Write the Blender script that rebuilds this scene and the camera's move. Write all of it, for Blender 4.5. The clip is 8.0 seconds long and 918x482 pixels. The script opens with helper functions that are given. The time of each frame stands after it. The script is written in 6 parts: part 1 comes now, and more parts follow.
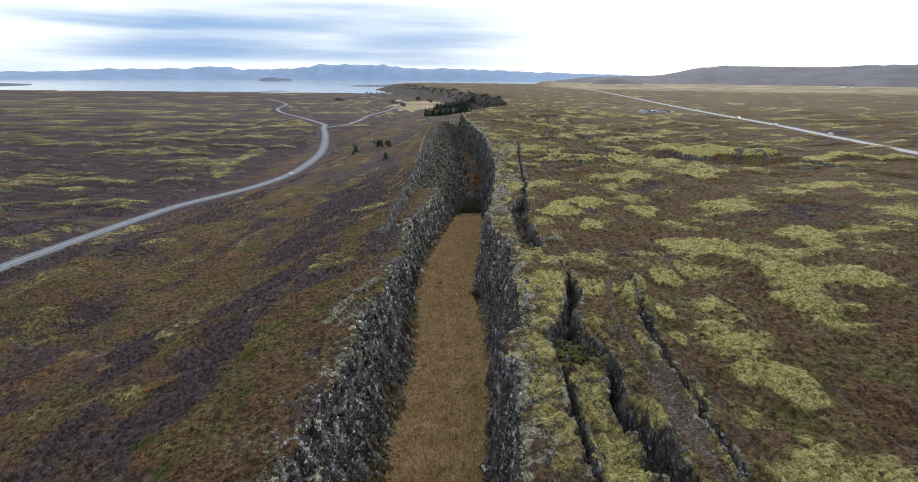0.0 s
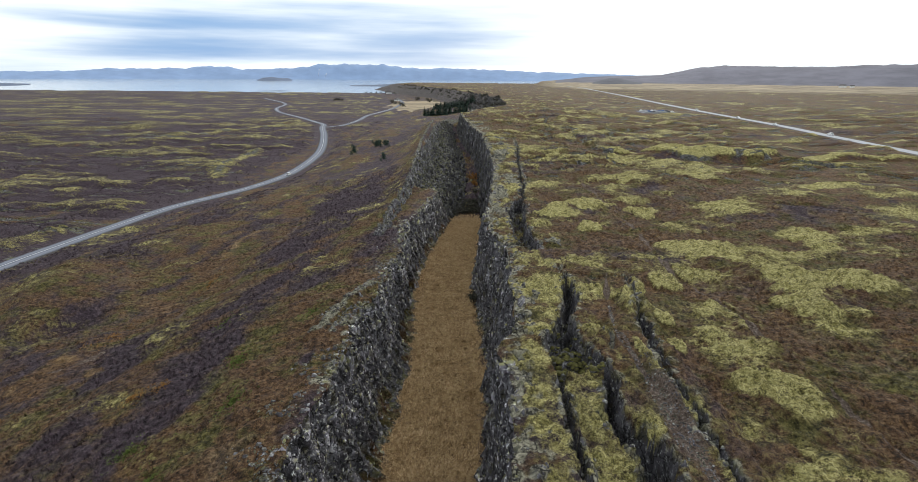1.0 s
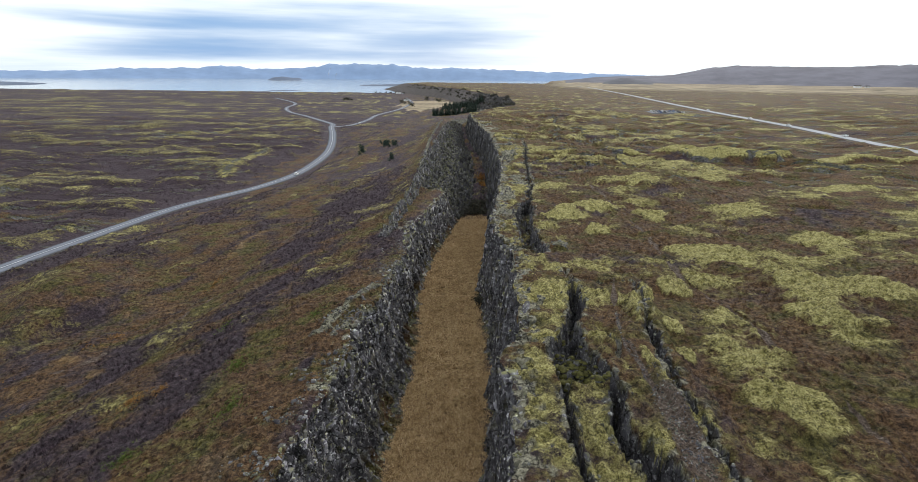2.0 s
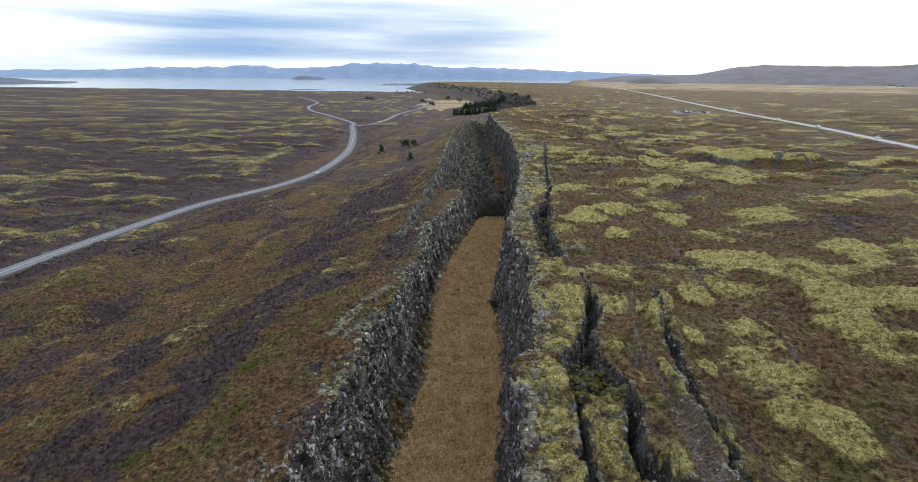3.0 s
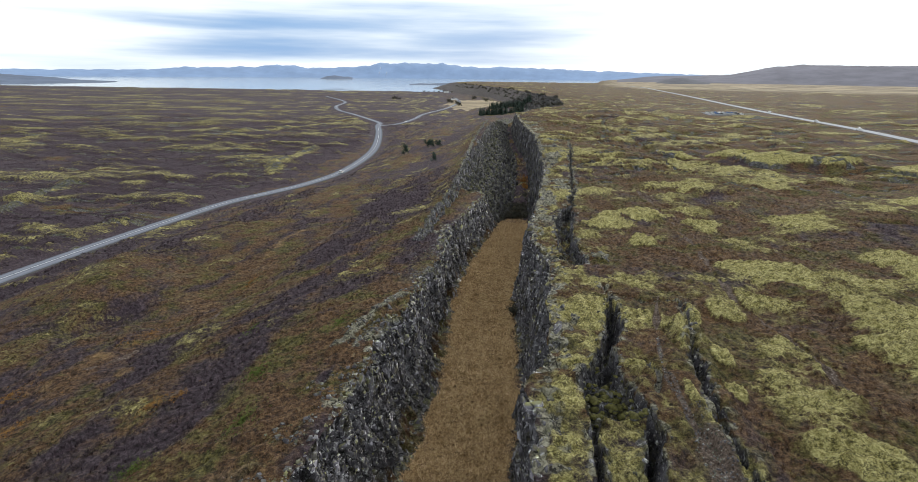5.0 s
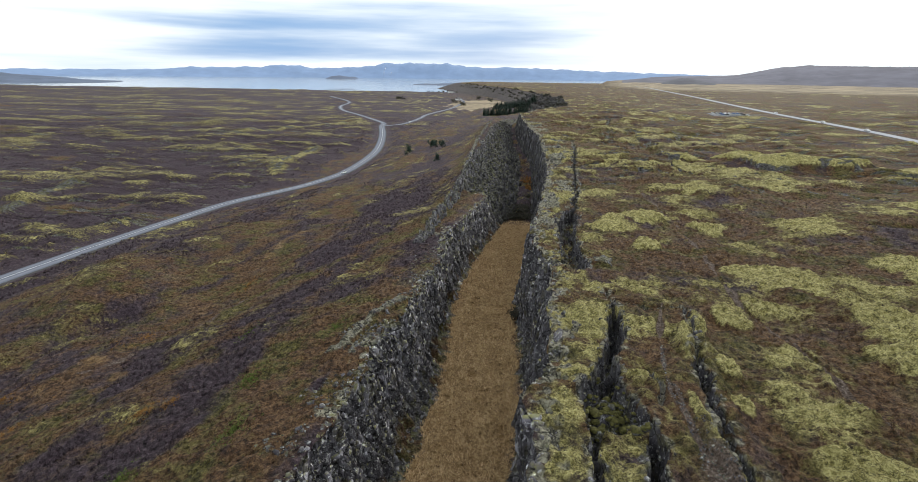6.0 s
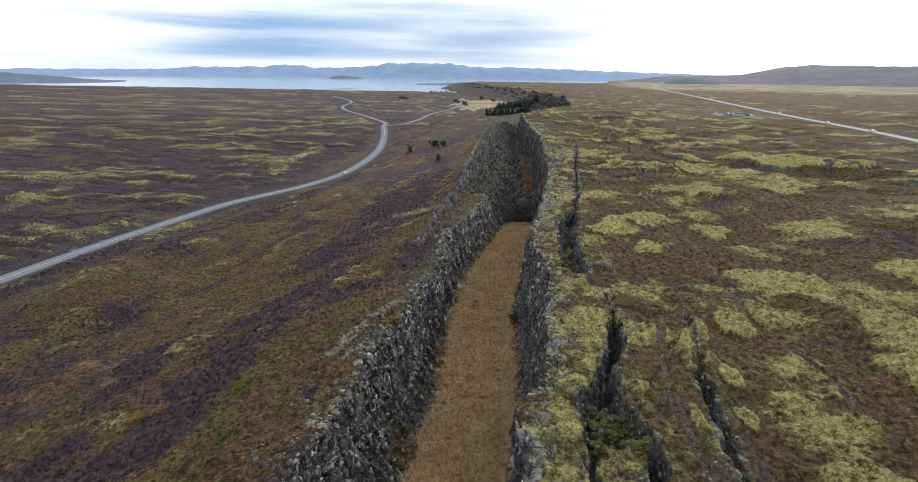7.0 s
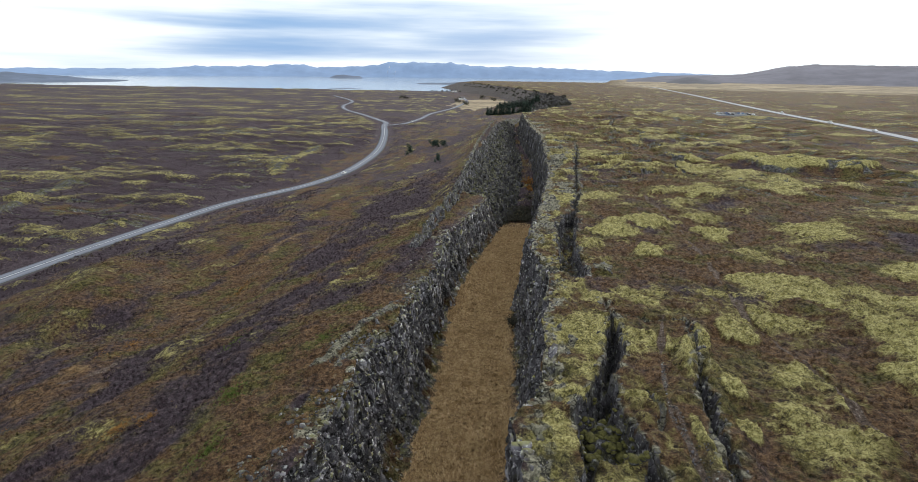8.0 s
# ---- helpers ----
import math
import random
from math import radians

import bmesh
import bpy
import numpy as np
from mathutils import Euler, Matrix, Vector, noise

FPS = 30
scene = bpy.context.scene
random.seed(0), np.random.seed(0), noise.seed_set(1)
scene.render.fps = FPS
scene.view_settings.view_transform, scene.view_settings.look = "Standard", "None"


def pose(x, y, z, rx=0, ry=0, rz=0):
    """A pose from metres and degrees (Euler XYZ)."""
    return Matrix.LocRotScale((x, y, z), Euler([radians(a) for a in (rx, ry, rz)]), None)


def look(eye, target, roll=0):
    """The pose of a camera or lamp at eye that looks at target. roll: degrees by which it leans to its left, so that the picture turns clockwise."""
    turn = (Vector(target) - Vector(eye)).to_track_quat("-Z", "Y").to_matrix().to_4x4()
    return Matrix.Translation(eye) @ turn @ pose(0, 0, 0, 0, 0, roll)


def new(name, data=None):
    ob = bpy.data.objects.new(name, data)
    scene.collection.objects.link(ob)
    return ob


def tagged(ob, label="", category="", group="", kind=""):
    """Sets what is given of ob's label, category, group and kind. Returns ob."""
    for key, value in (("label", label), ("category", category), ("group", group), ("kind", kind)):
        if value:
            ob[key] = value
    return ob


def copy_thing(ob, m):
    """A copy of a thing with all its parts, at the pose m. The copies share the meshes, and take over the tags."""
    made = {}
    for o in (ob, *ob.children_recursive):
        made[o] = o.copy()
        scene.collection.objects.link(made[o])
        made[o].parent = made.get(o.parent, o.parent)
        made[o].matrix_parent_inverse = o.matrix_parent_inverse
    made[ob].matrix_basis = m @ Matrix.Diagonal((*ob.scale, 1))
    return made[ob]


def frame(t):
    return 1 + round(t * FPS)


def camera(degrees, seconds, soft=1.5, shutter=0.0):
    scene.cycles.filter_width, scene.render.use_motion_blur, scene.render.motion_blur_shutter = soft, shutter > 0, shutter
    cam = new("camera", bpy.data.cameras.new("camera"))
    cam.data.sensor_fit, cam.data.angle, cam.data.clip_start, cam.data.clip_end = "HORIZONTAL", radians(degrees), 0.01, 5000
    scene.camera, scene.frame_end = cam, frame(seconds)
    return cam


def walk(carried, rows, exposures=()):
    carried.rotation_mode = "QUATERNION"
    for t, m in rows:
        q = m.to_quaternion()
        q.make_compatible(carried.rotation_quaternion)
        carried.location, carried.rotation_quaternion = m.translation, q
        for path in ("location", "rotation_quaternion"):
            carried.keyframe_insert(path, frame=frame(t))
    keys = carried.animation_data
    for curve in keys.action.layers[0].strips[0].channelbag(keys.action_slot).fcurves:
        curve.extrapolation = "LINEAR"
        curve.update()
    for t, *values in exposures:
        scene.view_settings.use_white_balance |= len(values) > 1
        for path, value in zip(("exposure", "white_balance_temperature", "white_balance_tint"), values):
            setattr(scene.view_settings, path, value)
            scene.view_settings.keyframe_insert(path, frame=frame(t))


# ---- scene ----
cam = camera(83.3, 8.0, soft=0.62)
PATH = [
    (0, (-1.675, -0.234, 28.617), (-1.674, 1.667, 27.998), 0.5),
    (0.5, (-1.363, 0.469, 28.626), (-1.363, 2.37, 28.007), 0.5),
    (1, (-1.031, 1.232, 28.643), (-1.029, 3.133, 28.023), 0.5),
    (2.5, (-0.129, 3.342, 28.705), (-0.196, 5.242, 28.083), 0.6),
    (3, (0.186, 4.046, 28.789), (0.08, 5.943, 28.165), 0.6),
    (3.5, (0.427, 4.646, 28.8), (0.29, 6.541, 28.175), 0.6),
    (4, (0.643, 5.415, 28.811), (0.475, 7.307, 28.185), 0.6),
    (4.5, (0.901, 6.063, 28.846), (0.713, 7.953, 28.22), 0.6),
    (6, (1.651, 8.423, 28.869), (1.433, 10.31, 28.244), 0.7),
    (6.5, (1.857, 9.231, 28.893), (1.636, 11.117, 28.267), 0.7),
    (7, (2.208, 10.034, 28.95), (1.98, 11.92, 28.324), 0.7),
    (7.5, (2.434, 10.765, 29.021), (2.204, 12.65, 28.393), 0.7),
    (8, (2.688, 11.658, 28.989), (2.456, 13.542, 28.361), 0.7),
]
walk(cam, [(t, look(eye, target, roll)) for t, eye, target, roll in PATH])

# ---- world, sun ----
SUN_ELEVATION, SUN_ROTATION = 22.0, 25.0
world = bpy.data.worlds.new("overcast_sky")
scene.world = world
world.use_nodes = True
wn, wl = world.node_tree.nodes, world.node_tree.links
wn.clear()
w_out = wn.new("ShaderNodeOutputWorld")
w_bg = wn.new("ShaderNodeBackground")
w_sky = wn.new("ShaderNodeTexSky")
w_sky.sky_type = "NISHITA"
w_sky.sun_disc = False
w_sky.sun_elevation, w_sky.sun_rotation = radians(SUN_ELEVATION), radians(SUN_ROTATION)
w_sky.air_density, w_sky.dust_density = 1.0, 1.5
w_co = wn.new("ShaderNodeTexCoord")
w_sep = wn.new("ShaderNodeSeparateXYZ")
wl.new(w_co.outputs["Generated"], w_sep.inputs["Vector"])


def w_math(op, a, b=0.0):
    n = wn.new("ShaderNodeMath")
    n.operation = op
    for k, v in enumerate((a, b)):
        if isinstance(v, (int, float)):
            n.inputs[k].default_value = v
        else:
            wl.new(v, n.inputs[k])
    return n.outputs["Value"]


def w_step(v, lo, hi, to=1.0):
    n = wn.new("ShaderNodeMapRange")
    n.interpolation_type = "SMOOTHSTEP"
    n.inputs["From Min"].default_value, n.inputs["From Max"].default_value, n.inputs["To Max"].default_value = lo, hi, to
    wl.new(v, n.inputs["Value"])
    return n.outputs["Result"]


def w_noise(scale, stretch, detail=5.0):
    mp = wn.new("ShaderNodeMapping")
    mp.inputs["Scale"].default_value = stretch
    wl.new(w_co.outputs["Generated"], mp.inputs["Vector"])
    n = wn.new("ShaderNodeTexNoise")
    n.inputs["Scale"].default_value, n.inputs["Detail"].default_value, n.inputs["Roughness"].default_value = scale, detail, 0.5
    wl.new(mp.outputs["Vector"], n.inputs["Vector"])
    return n.outputs["Fac"]


def w_blend(fac, a, b):
    n = wn.new("ShaderNodeMix")
    n.data_type = "RGBA"
    for sock, v in (("Factor", fac), ("A", a), ("B", b)):
        if isinstance(v, (int, float)):
            n.inputs[sock].default_value = v
        elif isinstance(v, tuple):
            n.inputs[sock].default_value = (*v, 1)
        else:
            wl.new(v, n.inputs[sock])
    return n.outputs["Result"]


# a white overcast that thins to blue-grey streaks low over the lake
thin = w_math("MULTIPLY", w_step(w_sep.outputs["X"], 0.22, -0.12), w_step(w_sep.outputs["X"], -0.8, -0.38))
thin = w_math("MULTIPLY", w_math("MULTIPLY", thin, w_step(w_sep.outputs["Z"], 0.12, 0.05)), w_step(w_sep.outputs["Z"], 0.0, 0.034))
streak = w_noise(1.5, (1.2, 1.2, 13.0))
wisp = w_math("MULTIPLY", w_math("SUBTRACT", w_noise(2.6, (1.0, 1.0, 17.0), 6.0), 0.5), 0.55)
cloud = w_math("SUBTRACT", w_math("ADD", w_math("ADD", streak, wisp), 0.16), w_math("MULTIPLY", thin, 0.50))
base = w_blend(0.88, w_sky.outputs["Color"], (2.9, 5.0, 8.4))
sky_colour = w_blend(w_step(cloud, 0.12, 0.68), base, (10.6, 11.3, 11.6))
wl.new(sky_colour, w_bg.inputs["Color"])
w_bg.inputs["Strength"].default_value = 0.10
wl.new(w_bg.outputs["Background"], w_out.inputs["Surface"])

sun_data = bpy.data.lights.new("sun", "SUN")
sun_data.energy, sun_data.angle, sun_data.color = 1.5, radians(10), (1.0, 0.96, 0.9)
sun = new("sun", sun_data)
_e, _r = radians(SUN_ELEVATION), radians(SUN_ROTATION)
sun_way = Vector((math.sin(_r) * math.cos(_e), math.cos(_r) * math.cos(_e), math.sin(_e)))
sun.rotation_euler = sun_way.to_track_quat("Z", "Y").to_euler()
sun.location = (0, 0, 200)
scene.view_settings.exposure = 0.04


# ---- materials ----
def material(name, rough=0.9):
    m = bpy.data.materials.new(name)
    m.use_nodes = True
    b = m.node_tree.nodes["Principled BSDF"]
    b.inputs["Roughness"].default_value = rough
    b.inputs["Specular IOR Level"].default_value = 0.25
    return m, m.node_tree.nodes, m.node_tree.links, b


def n_noise(ns, ls, vec, scale, detail=4.0, rough=0.55, stretch=None):
    if stretch:
        mp = ns.new("ShaderNodeMapping")
        mp.inputs["Scale"].default_value = stretch
        ls.new(vec, mp.inputs["Vector"])
        vec = mp.outputs["Vector"]
    t = ns.new("ShaderNodeTexNoise")
    t.inputs["Scale"].default_value, t.inputs["Detail"].default_value, t.inputs["Roughness"].default_value = scale, detail, rough
    ls.new(vec, t.inputs["Vector"])
    return t.outputs["Fac"]


def n_ramp(ns, ls, fac, stops):
    r = ns.new("ShaderNodeValToRGB")
    el = r.color_ramp.elements
    while len(el) < len(stops):
        el.new(0.5)
    for e, (p, c) in zip(el, stops):
        e.position = p
        e.color = (*c, 1) if len(c) == 3 else c
    ls.new(fac, r.inputs["Fac"])
    return r.outputs["Color"]


def n_mix(ns, ls, fac, a, b, blend="MIX"):
    m = ns.new("ShaderNodeMix")
    m.data_type, m.blend_type = "RGBA", blend
    for sock, v in (("Factor", fac), ("A", a), ("B", b)):
        if isinstance(v, (int, float)):
            m.inputs[sock].default_value = v
        elif isinstance(v, tuple):
            m.inputs[sock].default_value = (*v, 1)
        else:
            ls.new(v, m.inputs[sock])
    return m.outputs["Result"]


def n_math(ns, ls, op, a, b=0.0, clamp=False):
    m = ns.new("ShaderNodeMath")
    m.operation, m.use_clamp = op, clamp
    for k, v in enumerate((a, b)):
        if isinstance(v, (int, float)):
            m.inputs[k].default_value = v
        else:
            ls.new(v, m.inputs[k])
    return m.outputs["Value"]


def n_bump(ns, ls, height, strength, distance, normal=None):
    b = ns.new("ShaderNodeBump")
    b.inputs["Strength"].default_value, b.inputs["Distance"].default_value = strength, distance
    ls.new(height, b.inputs["Height"])
    if normal:
        ls.new(normal, b.inputs["Normal"])
    return b.outputs["Normal"]


def n_step(ns, ls, value, lo, hi):
    r = ns.new("ShaderNodeMapRange")
    r.interpolation_type = "SMOOTHSTEP"
    r.inputs["From Min"].default_value, r.inputs["From Max"].default_value = lo, hi
    ls.new(value, r.inputs["Value"])
    return r.outputs["Result"]


def n_crack(ns, ls, co, scale, width, wobble=0.5):
    """One on the open joints between irregular slabs or cushions, nil on them."""
    t = ns.new("ShaderNodeTexNoise")
    t.inputs["Scale"].default_value, t.inputs["Detail"].default_value = scale * 1.7, 4.0
    ls.new(co, t.inputs["Vector"])
    add = ns.new("ShaderNodeVectorMath")
    add.operation = "MULTIPLY_ADD"
    add.inputs[1].default_value = (wobble / scale,) * 3
    ls.new(t.outputs["Color"], add.inputs[0])
    ls.new(co, add.inputs[2])
    v = ns.new("ShaderNodeTexVoronoi")
    v.feature = "DISTANCE_TO_EDGE"
    v.inputs["Scale"].default_value = scale
    ls.new(add.outputs["Vector"], v.inputs["Vector"])
    return n_step(ns, ls, v.outputs["Distance"], width, width * 0.25)


def rock_colour(ns, ls, co, up, green=0.6, grey=0.58):
    """Dark fissured basalt with grey lichen and a little moss on ledges."""
    base = n_ramp(ns, ls, n_noise(ns, ls, co, 0.9, 6, 0.65, (1, 1, 0.35)),
                  [(0.34, (0.022, 0.020, 0.023)), (0.5, (0.058, 0.054, 0.062)), (0.66, (0.135, 0.130, 0.144))])
    lichen = n_step(ns, ls, n_noise(ns, ls, co, 2.6, 6, 0.75), 0.54, 0.62)
    col = n_mix(ns, ls, n_math(ns, ls, "MULTIPLY", lichen, grey), base, (0.34, 0.345, 0.335))
    stain = n_step(ns, ls, n_noise(ns, ls, co, 0.55, 5, 0.7), 0.53, 0.64)
    col = n_mix(ns, ls, n_math(ns, ls, "MULTIPLY", stain, green), col, n_mix(ns, ls, n_noise(ns, ls, co, 4.0, 4, 0.7), (0.02, 0.02, 0.008), (0.115, 0.1, 0.035)))
    ledge = n_math(ns, ls, "MULTIPLY", n_step(ns, ls, up, 0.45, 0.85), n_step(ns, ls, n_noise(ns, ls, co, 0.8, 4), 0.4, 0.6))
    return n_mix(ns, ls, n_math(ns, ls, "MULTIPLY", ledge, green * 1.3), col, (0.10, 0.098, 0.026))


def ground_material(name, blade=False):
    """Moor: heath, moss, dry grass, bare soil and rock, mixed by what grows there."""
    m, ns, ls, bsdf = material(name, 0.95)
    geo = ns.new("ShaderNodeNewGeometry")
    co = geo.outputs["Position"]
    sep = ns.new("ShaderNodeSeparateXYZ")
    ls.new(geo.outputs["Normal"], sep.inputs["Vector"])
    up = sep.outputs["Z"]
    cover, plant = ns.new("ShaderNodeVertexColor"), ns.new("ShaderNodeVertexColor")
    cover.layer_name, plant.layer_name = "cover", "plant"
    cs, ps = ns.new("ShaderNodeSeparateColor"), ns.new("ShaderNodeSeparateColor")
    ls.new(cover.outputs["Color"], cs.inputs["Color"])
    ls.new(plant.outputs["Color"], ps.inputs["Color"])
    moss, rock, bare = cs.outputs[0], cs.outputs[1], cs.outputs[2]
    purple, ochre, field = ps.outputs[0], ps.outputs[1], ps.outputs[2]
    fine = n_math(ns, ls, "ADD", n_math(ns, ls, "MULTIPLY", n_noise(ns, ls, co, 1.6, 6, 0.75), 0.62), n_math(ns, ls, "MULTIPLY", n_noise(ns, ls, co, 5.5, 4, 0.75), 0.38))
    mid = n_noise(ns, ls, co, 0.22, 5, 0.62)
    big = n_noise(ns, ls, co, 0.035, 4, 0.6)
    heath = n_ramp(ns, ls, fine, [(0.405, (0.013, 0.008, 0.005)), (0.5, (0.092, 0.049, 0.024)), (0.595, (0.22, 0.136, 0.072))])
    warm = n_ramp(ns, ls, fine, [(0.405, (0.02, 0.010, 0.005)), (0.5, (0.105, 0.057, 0.025)), (0.595, (0.26, 0.16, 0.075))])
    heath = n_mix(ns, ls, n_step(ns, ls, mid, 0.5, 0.68), heath, warm)
    olive = n_ramp(ns, ls, fine, [(0.405, (0.015, 0.014, 0.005)), (0.5, (0.078, 0.068, 0.02)), (0.595, (0.2, 0.175, 0.06))])
    heath = n_mix(ns, ls, n_step(ns, ls, n_noise(ns, ls, co, 0.13, 6, 0.74), 0.475, 0.61), heath, olive)
    shrub = n_ramp(ns, ls, fine, [(0.39, (0.011, 0.0075, 0.009)), (0.5, (0.050, 0.034, 0.042)), (0.61, (0.12, 0.087, 0.104))])
    straw = n_ramp(ns, ls, fine, [(0.405, (0.05, 0.036, 0.02)), (0.5, (0.16, 0.122, 0.068)), (0.595, (0.34, 0.27, 0.16))])
    heath = n_mix(ns, ls, n_math(ns, ls, "MULTIPLY", n_step(ns, ls, n_noise(ns, ls, co, 0.09, 6, 0.72), 0.55, 0.68), 0.45), heath, straw)
    col = n_mix(ns, ls, n_step(ns, ls, n_math(ns, ls, "ADD", n_math(ns, ls, "MULTIPLY", purple, 0.9), n_math(ns, ls, "MULTIPLY", n_noise(ns, ls, co, 0.2, 8, 0.74, (1.0, 0.6, 1.0)), 2.4)), 1.3, 1.85), heath, shrub)
    grass = n_ramp(ns, ls, n_noise(ns, ls, co, 1.9, 6, 0.78), [(0.36, (0.07, 0.038, 0.016)), (0.48, (0.295, 0.196, 0.09)), (0.62, (0.59, 0.44, 0.245))])
    band = n_noise(ns, ls, co, 0.5, 5, 0.65, (1.0, 0.22, 1.0))
    grass = n_mix(ns, ls, n_step(ns, ls, band, 0.38, 0.66), n_mix(ns, ls, 1.0, grass, (0.68, 0.60, 0.5), "MULTIPLY"), n_mix(ns, ls, 1.0, grass, (1.0, 0.98, 0.95), "MULTIPLY"))
    col = n_mix(ns, ls, n_step(ns, ls, n_math(ns, ls, "ADD", ochre, n_math(ns, ls, "MULTIPLY", fine, 0.5)), 0.55, 0.95), col, grass)
    grain = n_math(ns, ls, "ADD", n_math(ns, ls, "MULTIPLY", n_noise(ns, ls, co, 1.3, 6, 0.75), 0.5), n_math(ns, ls, "MULTIPLY", n_noise(ns, ls, co, 5.0, 5, 0.75), 0.5))
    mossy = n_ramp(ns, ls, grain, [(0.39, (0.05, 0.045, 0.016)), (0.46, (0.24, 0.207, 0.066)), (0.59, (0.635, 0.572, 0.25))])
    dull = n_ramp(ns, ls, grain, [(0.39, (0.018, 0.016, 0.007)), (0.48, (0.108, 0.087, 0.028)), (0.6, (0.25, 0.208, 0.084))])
    # dark lines in the folds: shade between cushions, put into the colour
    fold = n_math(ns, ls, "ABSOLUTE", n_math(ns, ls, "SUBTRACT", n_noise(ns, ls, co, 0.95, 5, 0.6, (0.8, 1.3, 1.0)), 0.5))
    fold_shade = n_math(ns, ls, "MULTIPLY", n_step(ns, ls, fold, 0.026, 0.005), 0.7)
    mossy = n_mix(ns, ls, fold_shade, mossy, (0.035, 0.030, 0.014))
    mossy = n_mix(ns, ls, n_step(ns, ls, n_math(ns, ls, "ADD", moss, n_math(ns, ls, "MULTIPLY", n_math(ns, ls, "SUBTRACT", mid, 0.5), 0.9)), 0.36, 0.7), dull, mossy)
    edge = n_math(ns, ls, "ADD", moss, n_math(ns, ls, "MULTIPLY", n_math(ns, ls, "SUBTRACT", n_noise(ns, ls, co, 0.8, 8, 0.82), 0.5), 2.0))
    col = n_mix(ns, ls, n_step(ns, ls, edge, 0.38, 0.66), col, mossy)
    meadow = n_ramp(ns, ls, n_noise(ns, ls, co, 0.02, 5, 0.6, (0.25, 1, 1)), [(0.34, (0.10, 0.078, 0.052)), (0.62, (0.36, 0.285, 0.185))])
    col = n_mix(ns, ls, n_step(ns, ls, n_math(ns, ls, "ADD", field, n_math(ns, ls, "MULTIPLY", big, 0.5)), 0.55, 0.95), col, meadow)
    soil = n_ramp(ns, ls, n_noise(ns, ls, co, 4.0, 5, 0.7), [(0.36, (0.035, 0.024, 0.018)), (0.5, (0.12, 0.086, 0.068)), (0.6, (0.19, 0.145, 0.118)), (0.66, (0.34, 0.3, 0.27))])
    col = n_mix(ns, ls, n_step(ns, ls, n_math(ns, ls, "ADD", bare, n_math(ns, ls, "MULTIPLY", fine, 0.4)), 0.55, 0.85), col, soil)
    stone = n_mix(ns, ls, 1.0, rock_colour(ns, ls, co, up, 0.45, 0.7), (1.35, 1.35, 1.35), "MULTIPLY")
    pale = n_ramp(ns, ls, n_noise(ns, ls, co, 2.4, 6, 0.75), [(0.36, (0.03, 0.028, 0.022)), (0.46, (0.185, 0.172, 0.125)), (0.6, (0.41, 0.385, 0.29))])
    stone = n_mix(ns, ls, n_math(ns, ls, "MULTIPLY", n_step(ns, ls, up, 0.6, 0.9), cover.outputs["Alpha"]), stone, pale)
    joint = n_crack(ns, ls, co, 0.6, 0.05, 0.9)
    stone = n_mix(ns, ls, n_math(ns, ls, "MULTIPLY", joint, 0.85), stone, (0.012, 0.011, 0.010))
    col = n_mix(ns, ls, n_step(ns, ls, n_math(ns, ls, "ADD", rock, n_math(ns, ls, "MULTIPLY", fine, 0.5)), 0.6, 0.85), col, stone)
    if blade:
        tone = n_ramp(ns, ls, geo.outputs["Random Per Island"], [(0.0, (0.5, 0.5, 0.5)), (0.6, (1.0, 1.0, 1.0)), (1.0, (1.7, 1.65, 1.6))])
        ls.new(n_mix(ns, ls, 1.0, col, tone, "MULTIPLY"), bsdf.inputs["Base Color"])
        return m
    ls.new(col, bsdf.inputs["Base Color"])
    nrm = n_bump(ns, ls, n_noise(ns, ls, co, 1.1, 6, 0.75), 1.0, 0.6)
    nrm = n_bump(ns, ls, n_noise(ns, ls, co, 5.0, 5, 0.75), 1.0, 0.2, nrm)
    nrm = n_bump(ns, ls, n_math(ns, ls, "SUBTRACT", 1.0, n_math(ns, ls, "MULTIPLY", joint, rock)), 0.8, 0.25, nrm)
    ls.new(nrm, bsdf.inputs["Normal"])
    return m


M_GROUND = ground_material("moor")
M_BLADE = ground_material("moor_stems", True)


def plain(name, rgb, rough=0.8, vary=0.35, scale=3.0, bump=0.0):
    """One colour with two scales of variation."""
    m, ns, ls, bsdf = material(name, rough)
    geo = ns.new("ShaderNodeNewGeometry")
    info = ns.new("ShaderNodeObjectInfo")
    co = geo.outputs["Position"]
    n1, n2 = n_noise(ns, ls, co, scale, 5, 0.65), n_noise(ns, ls, co, scale * 0.13, 4, 0.6)
    f = n_math(ns, ls, "ADD", n_math(ns, ls, "MULTIPLY", n1, 0.6), n_math(ns, ls, "MULTIPLY", n2, 0.4))
    f = n_math(ns, ls, "ADD", f, n_math(ns, ls, "MULTIPLY", n_math(ns, ls, "SUBTRACT", info.outputs["Random"], 0.5), 0.12))
    lo, hi = tuple(c * (1 - vary) for c in rgb), tuple(min(1, c * (1 + vary)) for c in rgb)
    ls.new(n_ramp(ns, ls, f, [(0.3, lo), (0.7, hi)]), bsdf.inputs["Base Color"])
    if bump:
        ls.new(n_bump(ns, ls, n1, 0.8, bump), bsdf.inputs["Normal"])
    return m


